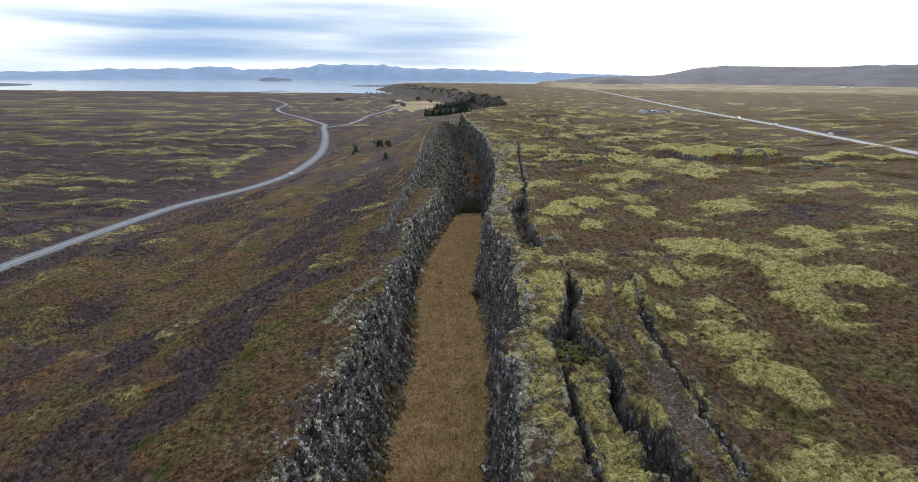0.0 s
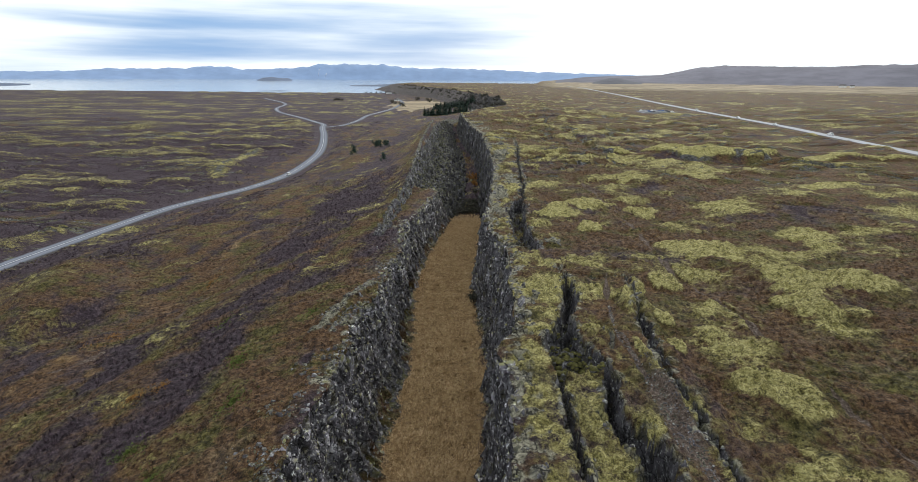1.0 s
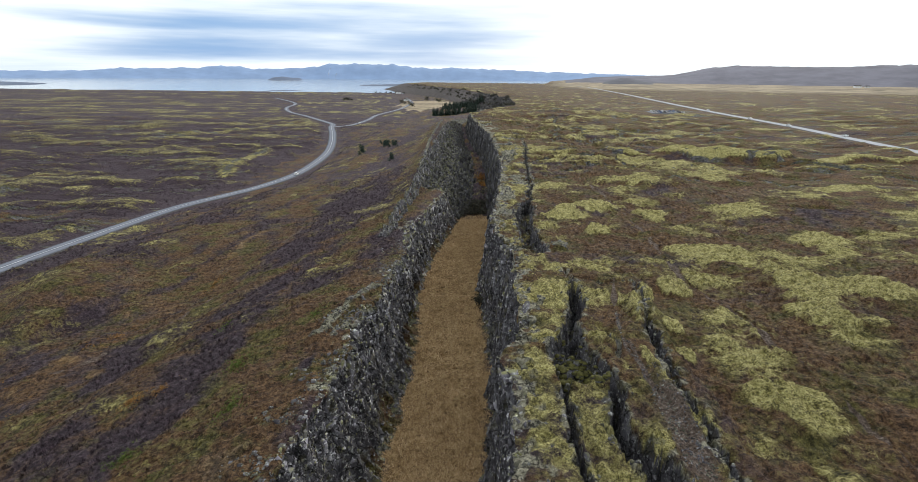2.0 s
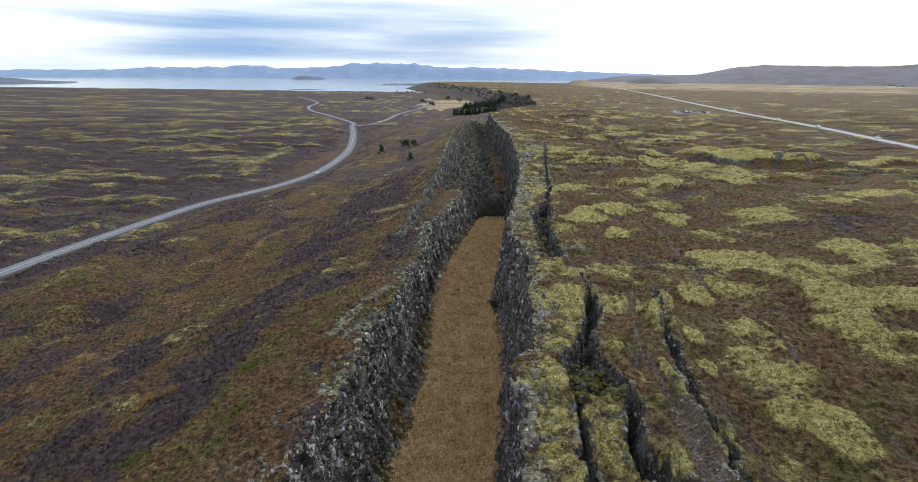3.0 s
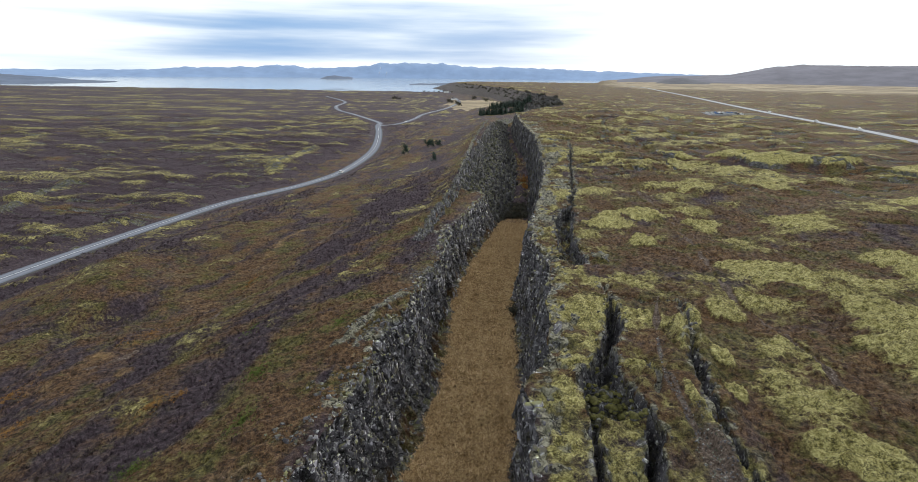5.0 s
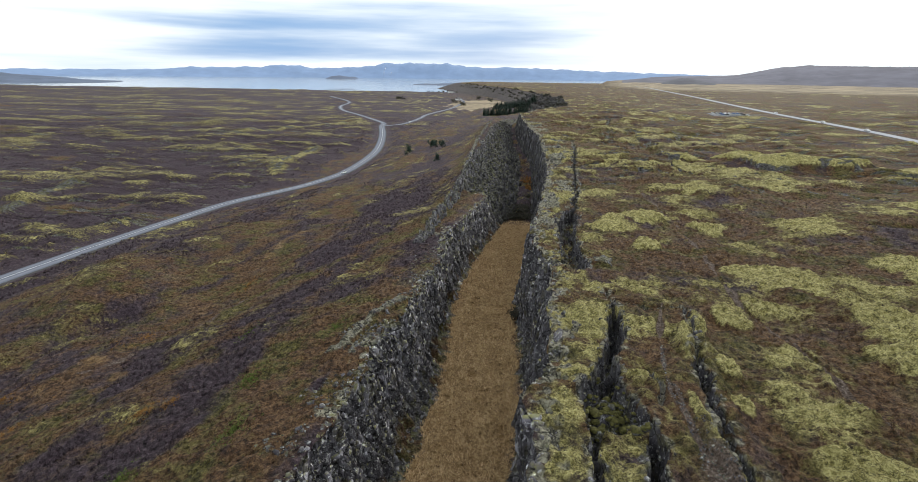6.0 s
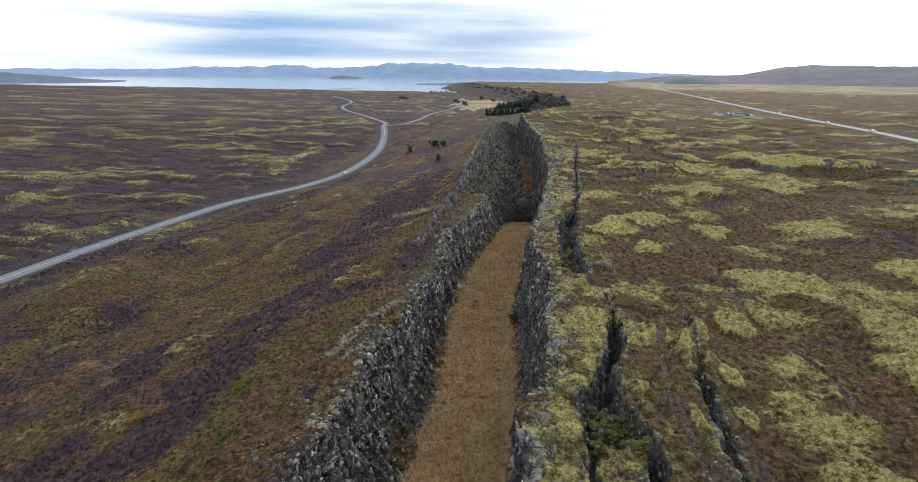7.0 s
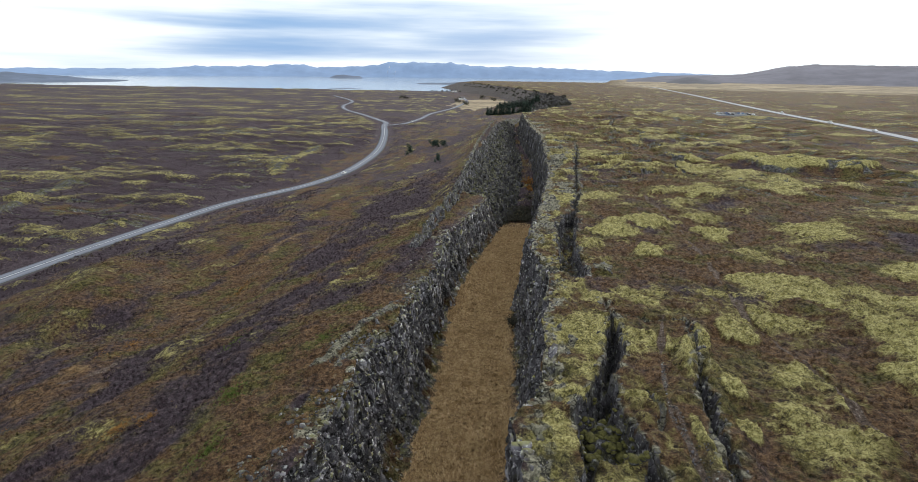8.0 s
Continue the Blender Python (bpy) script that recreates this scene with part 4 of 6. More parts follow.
def mesh_object(name, verts, faces, mat, smooth=False):
    """A mesh from arrays of points and of four-cornered faces."""
    me = bpy.data.meshes.new(name)
    verts, faces = np.asarray(verts, dtype=np.float32), np.asarray(faces, dtype=np.int32)
    n = faces.shape[1]
    me.vertices.add(len(verts))
    me.vertices.foreach_set("co", verts.ravel())
    me.loops.add(faces.size)
    me.loops.foreach_set("vertex_index", faces.ravel())
    me.polygons.add(len(faces))
    me.polygons.foreach_set("loop_start", np.arange(0, faces.size, n, dtype=np.int32))
    me.update(calc_edges=True)
    me.validate()
    if smooth:
        me.polygons.foreach_set("use_smooth", np.ones(len(me.polygons), dtype=bool))
    me.materials.append(mat)
    return new(name, me)


def sheet(name, ranges, smooth):
    """A piece of the land: the columns of the grid in the ranges given."""
    used = np.zeros(GX.shape[1], dtype=bool)
    quads = []
    rows = np.arange(GX.shape[0] - 1)[:, None]
    for c0, c1 in ranges:
        used[c0:c1 + 1] = True
    index = np.cumsum(used) - 1
    width = int(used.sum())
    for c0, c1 in ranges:
        c = np.arange(c0, c1)[None, :]
        a, b = rows * width + index[c], rows * width + index[c + 1]
        quads.append(np.stack([a, b, b + width, a + width], -1).reshape(-1, 4))
    pts = np.stack([GX[:, used], GY[:, used], GZ[:, used]], -1).reshape(-1, 3)
    ob = mesh_object(name, pts, np.concatenate(quads), M_GROUND, smooth)
    for key, arr in (("cover", COVER), ("plant", PLANT)):
        att = ob.data.color_attributes.new(key, "FLOAT_COLOR", "POINT")
        att.data.foreach_set("color", np.clip(arr[:, used], 0, 1).reshape(-1).astype(np.float32))
    return ob


LAST = GX.shape[1] - 1
ground = tagged(sheet("ground", [(0, COLS - 1), (I_XE, LAST)], True), "moorland of heath, olive moss and dry shrubs", "ground", kind="structure")
cliff_west = tagged(sheet("cliff_west", [(COLS - 1, I_FW)], False), "broken dark basalt wall of the gorge with lichen", "cliff", kind="structure")
gorge_floor = tagged(sheet("gorge_floor", [(I_FW, I_FE)], True), "gorge floor covered in dry ochre grass", "ground", kind="structure")
cliff_east = tagged(sheet("cliff_east", [(I_FE, I_XE)], False), "steep dark basalt wall below the mossy plateau", "cliff", kind="structure")


def surface(x, y):
    return float(land(np.array([[float(x)]]), np.array([[float(y)]]))[0][0, 0])


# ---- lake and distance ----
def lake_material():
    m, ns, ls, bsdf = material("lake_water", 0.12)
    bsdf.inputs["Base Color"].default_value = (0.3, 0.37, 0.45, 1)
    bsdf.inputs["IOR"].default_value = 1.33
    bsdf.inputs["Specular IOR Level"].default_value = 0.5
    geo = ns.new("ShaderNodeNewGeometry")
    ls.new(n_bump(ns, ls, n_noise(ns, ls, geo.outputs["Position"], 0.25, 4), 0.25, 0.3), bsdf.inputs["Normal"])
    return m


M_LAKE = lake_material()
lx, ly = np.meshgrid(np.linspace(-4500, 1500, 25), np.linspace(1250, 4900, 16))
k = np.arange(15)[:, None] * 25 + np.arange(24)[None, :]
lake = mesh_object("lake", np.stack([lx, ly, lx * 0 - 32.0], -1).reshape(-1, 3), np.stack([k, k + 1, k + 26, k + 25], -1).reshape(-1, 4), M_LAKE)
tagged(lake, "calm pale blue lake under an overcast sky", "lake", kind="structure")


def range_of_hills(name, mat, crest, near, far, foot, label, category, rough=0.12, seed=1.0):
    """Hills seen far off: crest gives (bearing in degrees, height); they rise from near and fall to far."""
    rng = np.arange(crest[0][0], crest[-1][0] + 0.01, 0.25)
    h = lin(rng, crest)
    prof = np.array([0, 0.18, 0.42, 0.68, 0.88, 1.0, 0.8, 0.3])
    dist = near + (far - near) * np.array([0, 0.14, 0.28, 0.42, 0.56, 0.7, 0.85, 1.0])
    a = np.radians(rng)[:, None]
    wob = NB.fbm(rng[:, None] * 0.8 + seed, dist[None, :] * 0.004 + seed, 4)
    zz = foot + (h[:, None] - foot) * np.clip(prof[None, :] * (1 + rough * wob) , 0, 1.15)
    zz[:, 0] = foot - 3
    zz[:, -1] = foot - 3
    zz[0, :], zz[-1, :] = foot - 3, foot - 3
    pts = np.stack([np.sin(a) * dist[None, :], np.cos(a) * dist[None, :], zz], -1).reshape(-1, 3)
    n = len(dist)
    k = np.arange(len(rng) - 1)[:, None] * n + np.arange(n - 1)[None, :]
    ob = mesh_object(name, pts, np.stack([k, k + n, k + n + 1, k + 1], -1).reshape(-1, 4), mat, True)
    return tagged(ob, label, category, kind="structure")


# far land: haze is painted as a blue tint of each material
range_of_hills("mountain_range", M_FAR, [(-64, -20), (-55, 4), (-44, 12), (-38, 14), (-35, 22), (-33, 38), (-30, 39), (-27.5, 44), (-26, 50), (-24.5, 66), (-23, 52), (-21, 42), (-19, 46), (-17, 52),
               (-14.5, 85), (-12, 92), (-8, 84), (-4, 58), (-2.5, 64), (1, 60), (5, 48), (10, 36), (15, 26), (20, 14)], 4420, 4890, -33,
               "distant mountains beyond the lake, painted haze-blue", "mountain")
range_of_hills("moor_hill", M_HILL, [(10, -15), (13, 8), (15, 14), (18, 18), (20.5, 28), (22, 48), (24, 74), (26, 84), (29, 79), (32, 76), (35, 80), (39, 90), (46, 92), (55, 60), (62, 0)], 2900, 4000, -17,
               "low rolling moor hills, painted hazy blue-grey", "hill", 0.04)
range_of_hills("low_hill", plain("heath_hill", (0.105, 0.105, 0.125), 1.0, 0.3, 0.02), [(13.6, -15), (14.6, 0), (15.5, 14), (16.2, 13), (17.5, -2), (19, -15)], 2450, 2800, -17, "small dark heath hill on the plain", "hill")
range_of_hills("headland", M_ISLAND, [(-62, -20), (-54, 10), (-51, 16), (-47.3, 3), (-45, -7), (-43, -14), (-41.5, -24), (-39.5, -30), (-38, -33)], 2500, 3100, -33, "dark headland reaching into the lake, haze in its colour", "headland")
range_of_hills("spit", M_ISLAND, [(-11.8, -33), (-11, -29), (-10.2, -27), (-9.4, -28), (-8.6, -26), (-7, -24), (-5, -28)], 2350, 2600, -33, "low dark spit reaching into the lake, haze in its colour", "spit")
range_of_hills("shoal", M_ISLAND, [(-21.2, -33), (-20.2, -30.6), (-18.4, -30.2), (-16.6, -33)], 1780, 1840, -33, "flat dark shoal near the shore, haze in its colour", "shoal")
range_of_hills("island", M_ISLAND, [(-20.7, -32), (-20, -12), (-19.2, -10), (-18.2, -17), (-17.6, -16), (-17, -32)], 3700, 3950, -33, "small dark island in the lake, haze in its colour", "island")


# ---- roads ----
def road_material(name, rgb, track):
    """Worn asphalt with paler wheel tracks and a line along the middle."""
    m, ns, ls, bsdf = material(name, 0.97)
    bsdf.inputs["Specular IOR Level"].default_value = 0.1
    geo = ns.new("ShaderNodeNewGeometry")
    at = ns.new("ShaderNodeAttribute")
    at.attribute_name = "across"
    n = n_noise(ns, ls, geo.outputs["Position"], 0.8, 5, 0.7)
    col = n_ramp(ns, ls, n, [(0.3, tuple(c * 0.8 for c in rgb)), (0.7, tuple(c * 1.2 for c in rgb))])
    off = n_math(ns, ls, "ABSOLUTE", at.outputs["Fac"])
    worn = n_math(ns, ls, "MULTIPLY", n_step(ns, ls, off, 0.2, 0.4), n_step(ns, ls, off, 0.85, 0.6))
    col = n_mix(ns, ls, n_math(ns, ls, "MULTIPLY", worn, 0.6), col, track)
    col = n_mix(ns, ls, n_step(ns, ls, off, 0.07, 0.04), col, (0.55, 0.55, 0.56))
    ls.new(col, bsdf.inputs["Base Color"])
    return m


M_ROAD_W = road_material("road_west_asphalt", (0.135, 0.145, 0.175), (0.225, 0.24, 0.28))
M_ROAD_E = road_material("road_east_asphalt", (0.3, 0.305, 0.33), (0.45, 0.455, 0.48))


def smooth_line(pts, every):
    """A rounded line through points, at even steps."""
    p = np.array([q[:3] for q in pts], dtype=float)
    p = np.concatenate([[2 * p[0] - p[1]], p, [2 * p[-1] - p[-2]]])
    out = []
    for k in range(1, len(p) - 2):
        n = max(2, int(np.linalg.norm(p[k + 1] - p[k]) / every))
        for t in np.arange(n) / n:
            out.append(0.5 * (2 * p[k] + (p[k + 1] - p[k - 1]) * t + (2 * p[k - 1] - 5 * p[k] + 4 * p[k + 1] - p[k + 2]) * t * t
                              + (3 * p[k] - p[k - 1] - 3 * p[k + 1] + p[k + 2]) * t ** 3))
    return np.array(out)


def road(name, pts, half, mat, label):
    line = smooth_line(pts, 5.0)
    way = np.gradient(line[:, :2], axis=0)
    way /= np.linalg.norm(way, axis=1)[:, None]
    side = np.stack([way[:, 1], -way[:, 0]], -1)
    prof = [(-1.0, 0.0), (-0.6, 0.06), (0.0, 0.1), (0.6, 0.06), (1.0, 0.0)]
    v = np.stack([np.concatenate([line[:, :2] + side * half * a, line[:, 2:3] + h], 1) for a, h in prof], 1)
    k = np.arange(len(line) - 1)[:, None] * 5 + np.arange(4)[None, :]
    ob = mesh_object(name, v.reshape(-1, 3), np.stack([k, k + 1, k + 6, k + 5], -1).reshape(-1, 4), mat)
    at = ob.data.attributes.new("across", "FLOAT", "POINT")
    at.data.foreach_set("value", np.tile(np.array([a for a, _ in prof], dtype=np.float32), len(line)))
    verge = [(-half - 0.9, -0.5), (-half - 0.02, -0.004), (half + 0.02, -0.004), (half + 0.9, -0.5)]
    for k0, nm in ((0, "verge"), (2, "verge")):
        w = np.stack([np.concatenate([line[:, :2] + side * a, line[:, 2:3] + h], 1) for a, h in verge[k0:k0 + 2]], 1)
        k = np.arange(len(line) - 1) * 2
        vo = mesh_object(nm, w.reshape(-1, 3), np.stack([k, k + 1, k + 3, k + 2], -1), M_GRAVEL)
        vo.parent = ob
        vo["label"] = "dark gravel verge"
    return tagged(ob, label, "road", kind="structure")


road("road_west", ROAD_W, 3.0, M_ROAD_W, "winding grey asphalt road across the moor")
road("road_branch", ROAD_BRANCH, 2.8, M_ROAD_W, "narrow side road to the meadow")
road("road_east", ROAD_E, 3.6, M_ROAD_E, "straight pale asphalt road over the plateau")


# ---- broken rock ----
def rock_material(name, light=1.0, green=0.5, grey=0.58):
    m, ns, ls, bsdf = material(name, 0.9)
    geo = ns.new("ShaderNodeNewGeometry")
    info = ns.new("ShaderNodeObjectInfo")
    sep = ns.new("ShaderNodeSeparateXYZ")
    ls.new(geo.outputs["Normal"], sep.inputs["Vector"])
    co = geo.outputs["Position"]
    col = rock_colour(ns, ls, co, sep.outputs["Z"], green, grey)
    rnd = n_math(ns, ls, "FRACT", n_math(ns, ls, "ADD", geo.outputs["Random Per Island"], info.outputs["Random"]))
    tone = n_ramp(ns, ls, rnd, [(0.0, (0.6 * light,) * 3), (0.6, (1.0 * light,) * 3), (0.9, (1.25 * light,) * 3), (1.0, (1.8 * light,) * 3)])
    ls.new(n_mix(ns, ls, 1.0, col, tone, "MULTIPLY"), bsdf.inputs["Base Color"])
    ls.new(n_bump(ns, ls, n_noise(ns, ls, co, 5, 5, 0.7), 0.8, 0.08), bsdf.inputs["Normal"])
    return m


M_ROCK = rock_material("basalt", 2.5, 0.5, 0.72)
M_STONE = rock_material("lichened_basalt", 1.35, 0.35)
M_RUBBLE = rock_material("mossy_rubble", 0.7, 0.6, 0.3)
# darkened copy of the basalt: the narrow gorge's shade in its colour
M_SHADED_ROCK = rock_material("shaded_mossy_basalt", 0.72, 0.3, 0.15)
rng = np.random.default_rng(11)
SIDES = 5


def block_shape():
    """A broken six-sided column one metre across and high: points of the foot, the head and the tip."""
    a = (np.arange(SIDES) + rng.uniform(-0.35, 0.35, SIDES)) * 2 * np.pi / SIDES
    r = rng.uniform(0.38, 0.55, SIDES)
    foot = np.stack([r * np.cos(a), r * np.sin(a), np.full(SIDES, -0.5)], -1)
    r2 = r * rng.uniform(0.82, 1.04, SIDES)
    tilt = rng.uniform(-0.14, 0.14, 2)
    head = np.stack([r2 * np.cos(a), r2 * np.sin(a), 0.42 + tilt[0] * np.cos(a) + tilt[1] * np.sin(a) + rng.uniform(-0.1, 0.1, SIDES)], -1)
    tip = np.array([[rng.uniform(-0.15, 0.15), rng.uniform(-0.15, 0.15), 0.45]])
    return np.concatenate([foot, head, tip])


BLOCKS = [block_shape() for _ in range(12)]
ring = np.arange(SIDES)
BLOCK_TRIS = np.concatenate([np.stack([ring, (ring + 1) % SIDES, SIDES + (ring + 1) % SIDES], -1), np.stack([ring, SIDES + (ring + 1) % SIDES, SIDES + ring], -1),
                             np.stack([SIDES + ring, SIDES + (ring + 1) % SIDES, np.full(SIDES, 2 * SIDES)], -1)])


def turns(n, lean):
    """Random turns about the upright, with a little lean."""
    a, b, c = rng.uniform(0, 2 * np.pi, n), rng.normal(0, lean, n), rng.normal(0, lean, n)
    one, nil = np.ones(n), np.zeros(n)
    rz = np.stack([np.cos(a), -np.sin(a), nil, np.sin(a), np.cos(a), nil, nil, nil, one], -1).reshape(n, 3, 3)
    rx = np.stack([one, nil, nil, nil, np.cos(b), -np.sin(b), nil, np.sin(b), np.cos(b)], -1).reshape(n, 3, 3)
    ry = np.stack([np.cos(c), nil, np.sin(c), nil, one, nil, -np.sin(c), nil, np.cos(c)], -1).reshape(n, 3, 3)
    return rx @ ry @ rz


def scatter(name, shapes, tris, places, sizes, rot, mat, label="", category="", parent=None, smooth=False):
    """Many small pieces joined into one mesh of kind stuff."""
    n = len(places)
    pick = rng.integers(0, len(shapes), n)
    v = np.stack(shapes)[pick] * sizes[:, None, :]
    v = np.einsum("nij,nkj->nki", rot, v) + places[:, None, :]
    t = tris[None] + (np.arange(n) * v.shape[1])[:, None, None]
    ob = mesh_object(name, v.reshape(-1, 3), t.reshape(-1, 3), mat, smooth)
    ob.parent = parent
    return tagged(ob, label, category, kind="stuff")


BLOCK_MESHES = []
for k, shape in enumerate(BLOCKS):
    for mat in (M_ROCK, M_STONE):
        o = mesh_object("rock", shape, BLOCK_TRIS, mat)
        BLOCK_MESHES.append(o.data)
        bpy.data.objects.remove(o)


def pieces(name, places, sizes, rot, parent, stone=False, label=""):
    """Separate stones on shared meshes, parts of what they belong to."""
    for p, sz, r in zip(places, sizes, rot):
        ob = new(name, BLOCK_MESHES[2 * int(rng.integers(0, len(BLOCKS))) + (1 if stone else 0)])
        ob.matrix_world = Matrix.Translation(p.tolist()) @ Matrix(r.tolist()).to_4x4() @ Matrix.Diagonal((*sz.tolist(), 1))
        ob.parent = parent


def on_grid(n, c0, c1, y0, y1, power=1.0):
    """Random places on the land between two columns of its grid."""
    y = y0 + (y1 - y0) * rng.uniform(0, 1, n) ** power
    r = np.clip(np.searchsorted(ys, y) - 1, 0, len(ys) - 2)
    c = rng.integers(c0, c1, n)
    a, b = rng.uniform(0, 1, n), rng.uniform(0, 1, n)

    def at(g):
        return (g[r, c] * (1 - a) + g[r + 1, c] * a) * (1 - b) + (g[r, c + 1] * (1 - a) + g[r + 1, c + 1] * a) * b
    return np.stack([at(GX), at(GY), at(GZ)], -1), (c - c0 + b) / (c1 - c0)


def split_near(p, near):
    k = np.flatnonzero(near)
    pick = np.zeros(len(p), dtype=bool)
    pick[k[:300]] = True
    return pick


for cliff, c0, c1, count, flip in ((cliff_west, COLS - 2, I_FW, 11000, 1), (cliff_east, I_FE, I_XE + 1, 3800, -1)):
    p, s = on_grid(count, c0, c1, 26, 178, 1.5)
    if flip < 0:
        s = 1 - s
    else:
        kept = rng.uniform(0, 1, count) > 0.82 * sstep(s, 0.35, 0.65)
        p, s = p[kept], s[kept]
        count = len(p)
    w = rng.uniform(0.18, 0.45, count) * (1 + 1.8 * rng.uniform(0, 1, count) ** 3) * (0.8 + p[:, 1] / 170)
    column = rng.uniform(0, 1, count) < np.where(s > 0.72, 0.1, 0.3)
    h = w * np.where(column, rng.uniform(1.3, 3.4, count), rng.uniform(0.6, 1.3, count))
    size = np.stack([w, w * rng.uniform(0.7, 1.2, count), h], -1)
    p[:, 0] -= flip * w * 0.38
    p[:, 2] -= h * np.where(s < 0.08, 0.4, 0.25)
    rot = np.where(column[:, None, None], turns(count, 0.16), turns(count, 0.8))
    near = split_near(p, (p[:, 1] > 40) & (p[:, 1] < 62) & (s < 0.9))
    far_ = ~near
    pieces("rock", p[near], size[near], rot[near], cliff)
    scatter("rock_face", BLOCKS, BLOCK_TRIS, p[far_], size[far_], rot[far_], M_ROCK, "broken basalt columns", parent=cliff)

# upright columns along the crest and the upper edge of the narrow part
y = 112 + 100 * rng.uniform(0, 1, 700) ** 1.2
x = np.interp(y, [110, 120, 147, 180, 223, 291, 520], [-20, -19.3, -18.6, -18.2, -19, -22, -24]) + 0.8 * NA.fbm(y * 0.13, y * 0 + 3, 3) + rng.uniform(-0.3, 1.5, len(y))
p = np.stack([x, y, land(x[:, None], y[:, None])[0][:, 0]], -1)[NC.fbm(y * 0.12, y * 0, 2) > -0.25]
q, s = on_grid(700, COLS - 3, COLS + 6, 174, 420, 1.4)
p = np.concatenate([p, q])
w = rng.uniform(0.4, 0.9, len(p)) * (0.7 + p[:, 1] / 350)
size = np.stack([w, w * rng.uniform(0.7, 1.2, len(p)), w * rng.uniform(1.2, 2.8, len(p))], -1)
scatter("rock_crest", BLOCKS, BLOCK_TRIS, p, size, turns(len(p), 0.13), M_STONE, "grey lichened columns along the crest", parent=cliff_west)

# the narrow part further on
p, s = on_grid(5000, COLS - 2, I_FW, 172, 470, 1.3)
w = rng.uniform(0.5, 1.1, len(p)) * (1 + 1.2 * rng.uniform(0, 1, len(p)) ** 3)
size = np.stack([w, w * rng.uniform(0.7, 1.2, len(p)), w * rng.uniform(0.6, 1.8, len(p)) * (1 + 1.6 * sstep(s, 0.6, 0.75))], -1)
p[:, 2] -= size[:, 2] * 0.2
high = s + 0.25 * NC.fbm(p[:, 0] * 0.2, p[:, 1] * 0.1, 3) < 0.5
rot = turns(len(p), 0.4)
scatter("rock_heap", BLOCKS, BLOCK_TRIS, p[high], size[high], rot[high], M_RUBBLE, "mossy grey basalt rubble", parent=cliff_west)
scatter("rock_heap", BLOCKS, BLOCK_TRIS, p[~high], size[~high], rot[~high], M_SHADED_ROCK, "broken basalt columns darkened by painted shade", parent=cliff_west)
p, s = on_grid(2200, I_FE, I_XE + 1, 172, 470, 1.3)
w = rng.uniform(0.9, 1.9, len(p))
size = np.stack([w * 0.7, w * 0.7, w * rng.uniform(1.5, 3.6, len(p))], -1)
p[:, 2] -= size[:, 2] * 0.5 * sstep(s, 0.5, 1.0)
scatter("rock_heap", BLOCKS, BLOCK_TRIS, p, size, turns(len(p), 0.1), M_SHADED_ROCK, "tall basalt columns darkened by painted shade", parent=cliff_east)


p, s = on_grid(2600, I_FE, I_XE + 2, 470, 1000, 1.3)
w = rng.uniform(0.9, 2.6, len(p))
size = np.stack([w * 1.3, w * 1.3, w * rng.uniform(0.7, 1.4, len(p))], -1)
scatter("rock_heap", BLOCKS, BLOCK_TRIS, p, size, turns(len(p), 0.2), M_SHADED_ROCK, "dark rocks along the scarp", parent=cliff_east)


def choose(n, x0, x1, y0, y1, want, power=1.4):
    """Places on the open land, kept with the chance that want gives for cover and plant."""
    x, y = rng.uniform(x0, x1, n), y0 + (y1 - y0) * rng.uniform(0, 1, n) ** power
    z, wall, cover, plant = land(x[:, None], y[:, None])
    keep = (rng.uniform(0, 1, n) < want(x, y, cover[:, 0], plant[:, 0], wall[:, 0])) & ~wall[:, 0]
    return np.stack([x, y, z[:, 0]], -1)[keep]


# grey stones along the rims and fissures
p = choose(34000, -24, 26, 26, 260, lambda x, y, c, q, w: np.clip(c[:, 1] * 1.3 - 0.35, 0, 1) * 0.8)
w = rng.uniform(0.1, 0.3, len(p)) * (1 + 1.2 * rng.uniform(0, 1, len(p)) ** 4) * (0.8 + p[:, 1] / 110)
size = np.stack([w * rng.uniform(0.8, 1.5, len(p)), w, w * rng.uniform(0.35, 0.8, len(p))], -1)
p[:, 2] -= 0.12 * w
rot = turns(len(p), 0.3)
near = split_near(p, (p[:, 1] > 42) & (p[:, 1] < 60))
pieces("stone", p[near], size[near], rot[near], ground, True)
scatter("stones", BLOCKS, BLOCK_TRIS, p[~near], size[~near], rot[~near], M_STONE, "grey lichened stones along the rim", parent=ground)


# crumbled stones on the heath along the western edge
p, s = on_grid(5200, COLS - 22, COLS - 1, 30, 120, 1.4)
p = p[(rng.uniform(0, 1, len(p)) < 0.15 + 0.85 * s ** 2) & (NC.fbm(p[:, 0] * 0.2 + 4, p[:, 1] * 0.14, 3) > 0.02)]
w = rng.uniform(0.1, 0.26, len(p)) * (1 + 1.5 * rng.uniform(0, 1, len(p)) ** 4)
scatter("stones", BLOCKS, BLOCK_TRIS, p, np.stack([w * 1.3, w, w * rng.uniform(0.5, 1.1, len(p))], -1), turns(len(p), 0.4), M_STONE, "pale crumbled stones along the western edge", parent=ground)


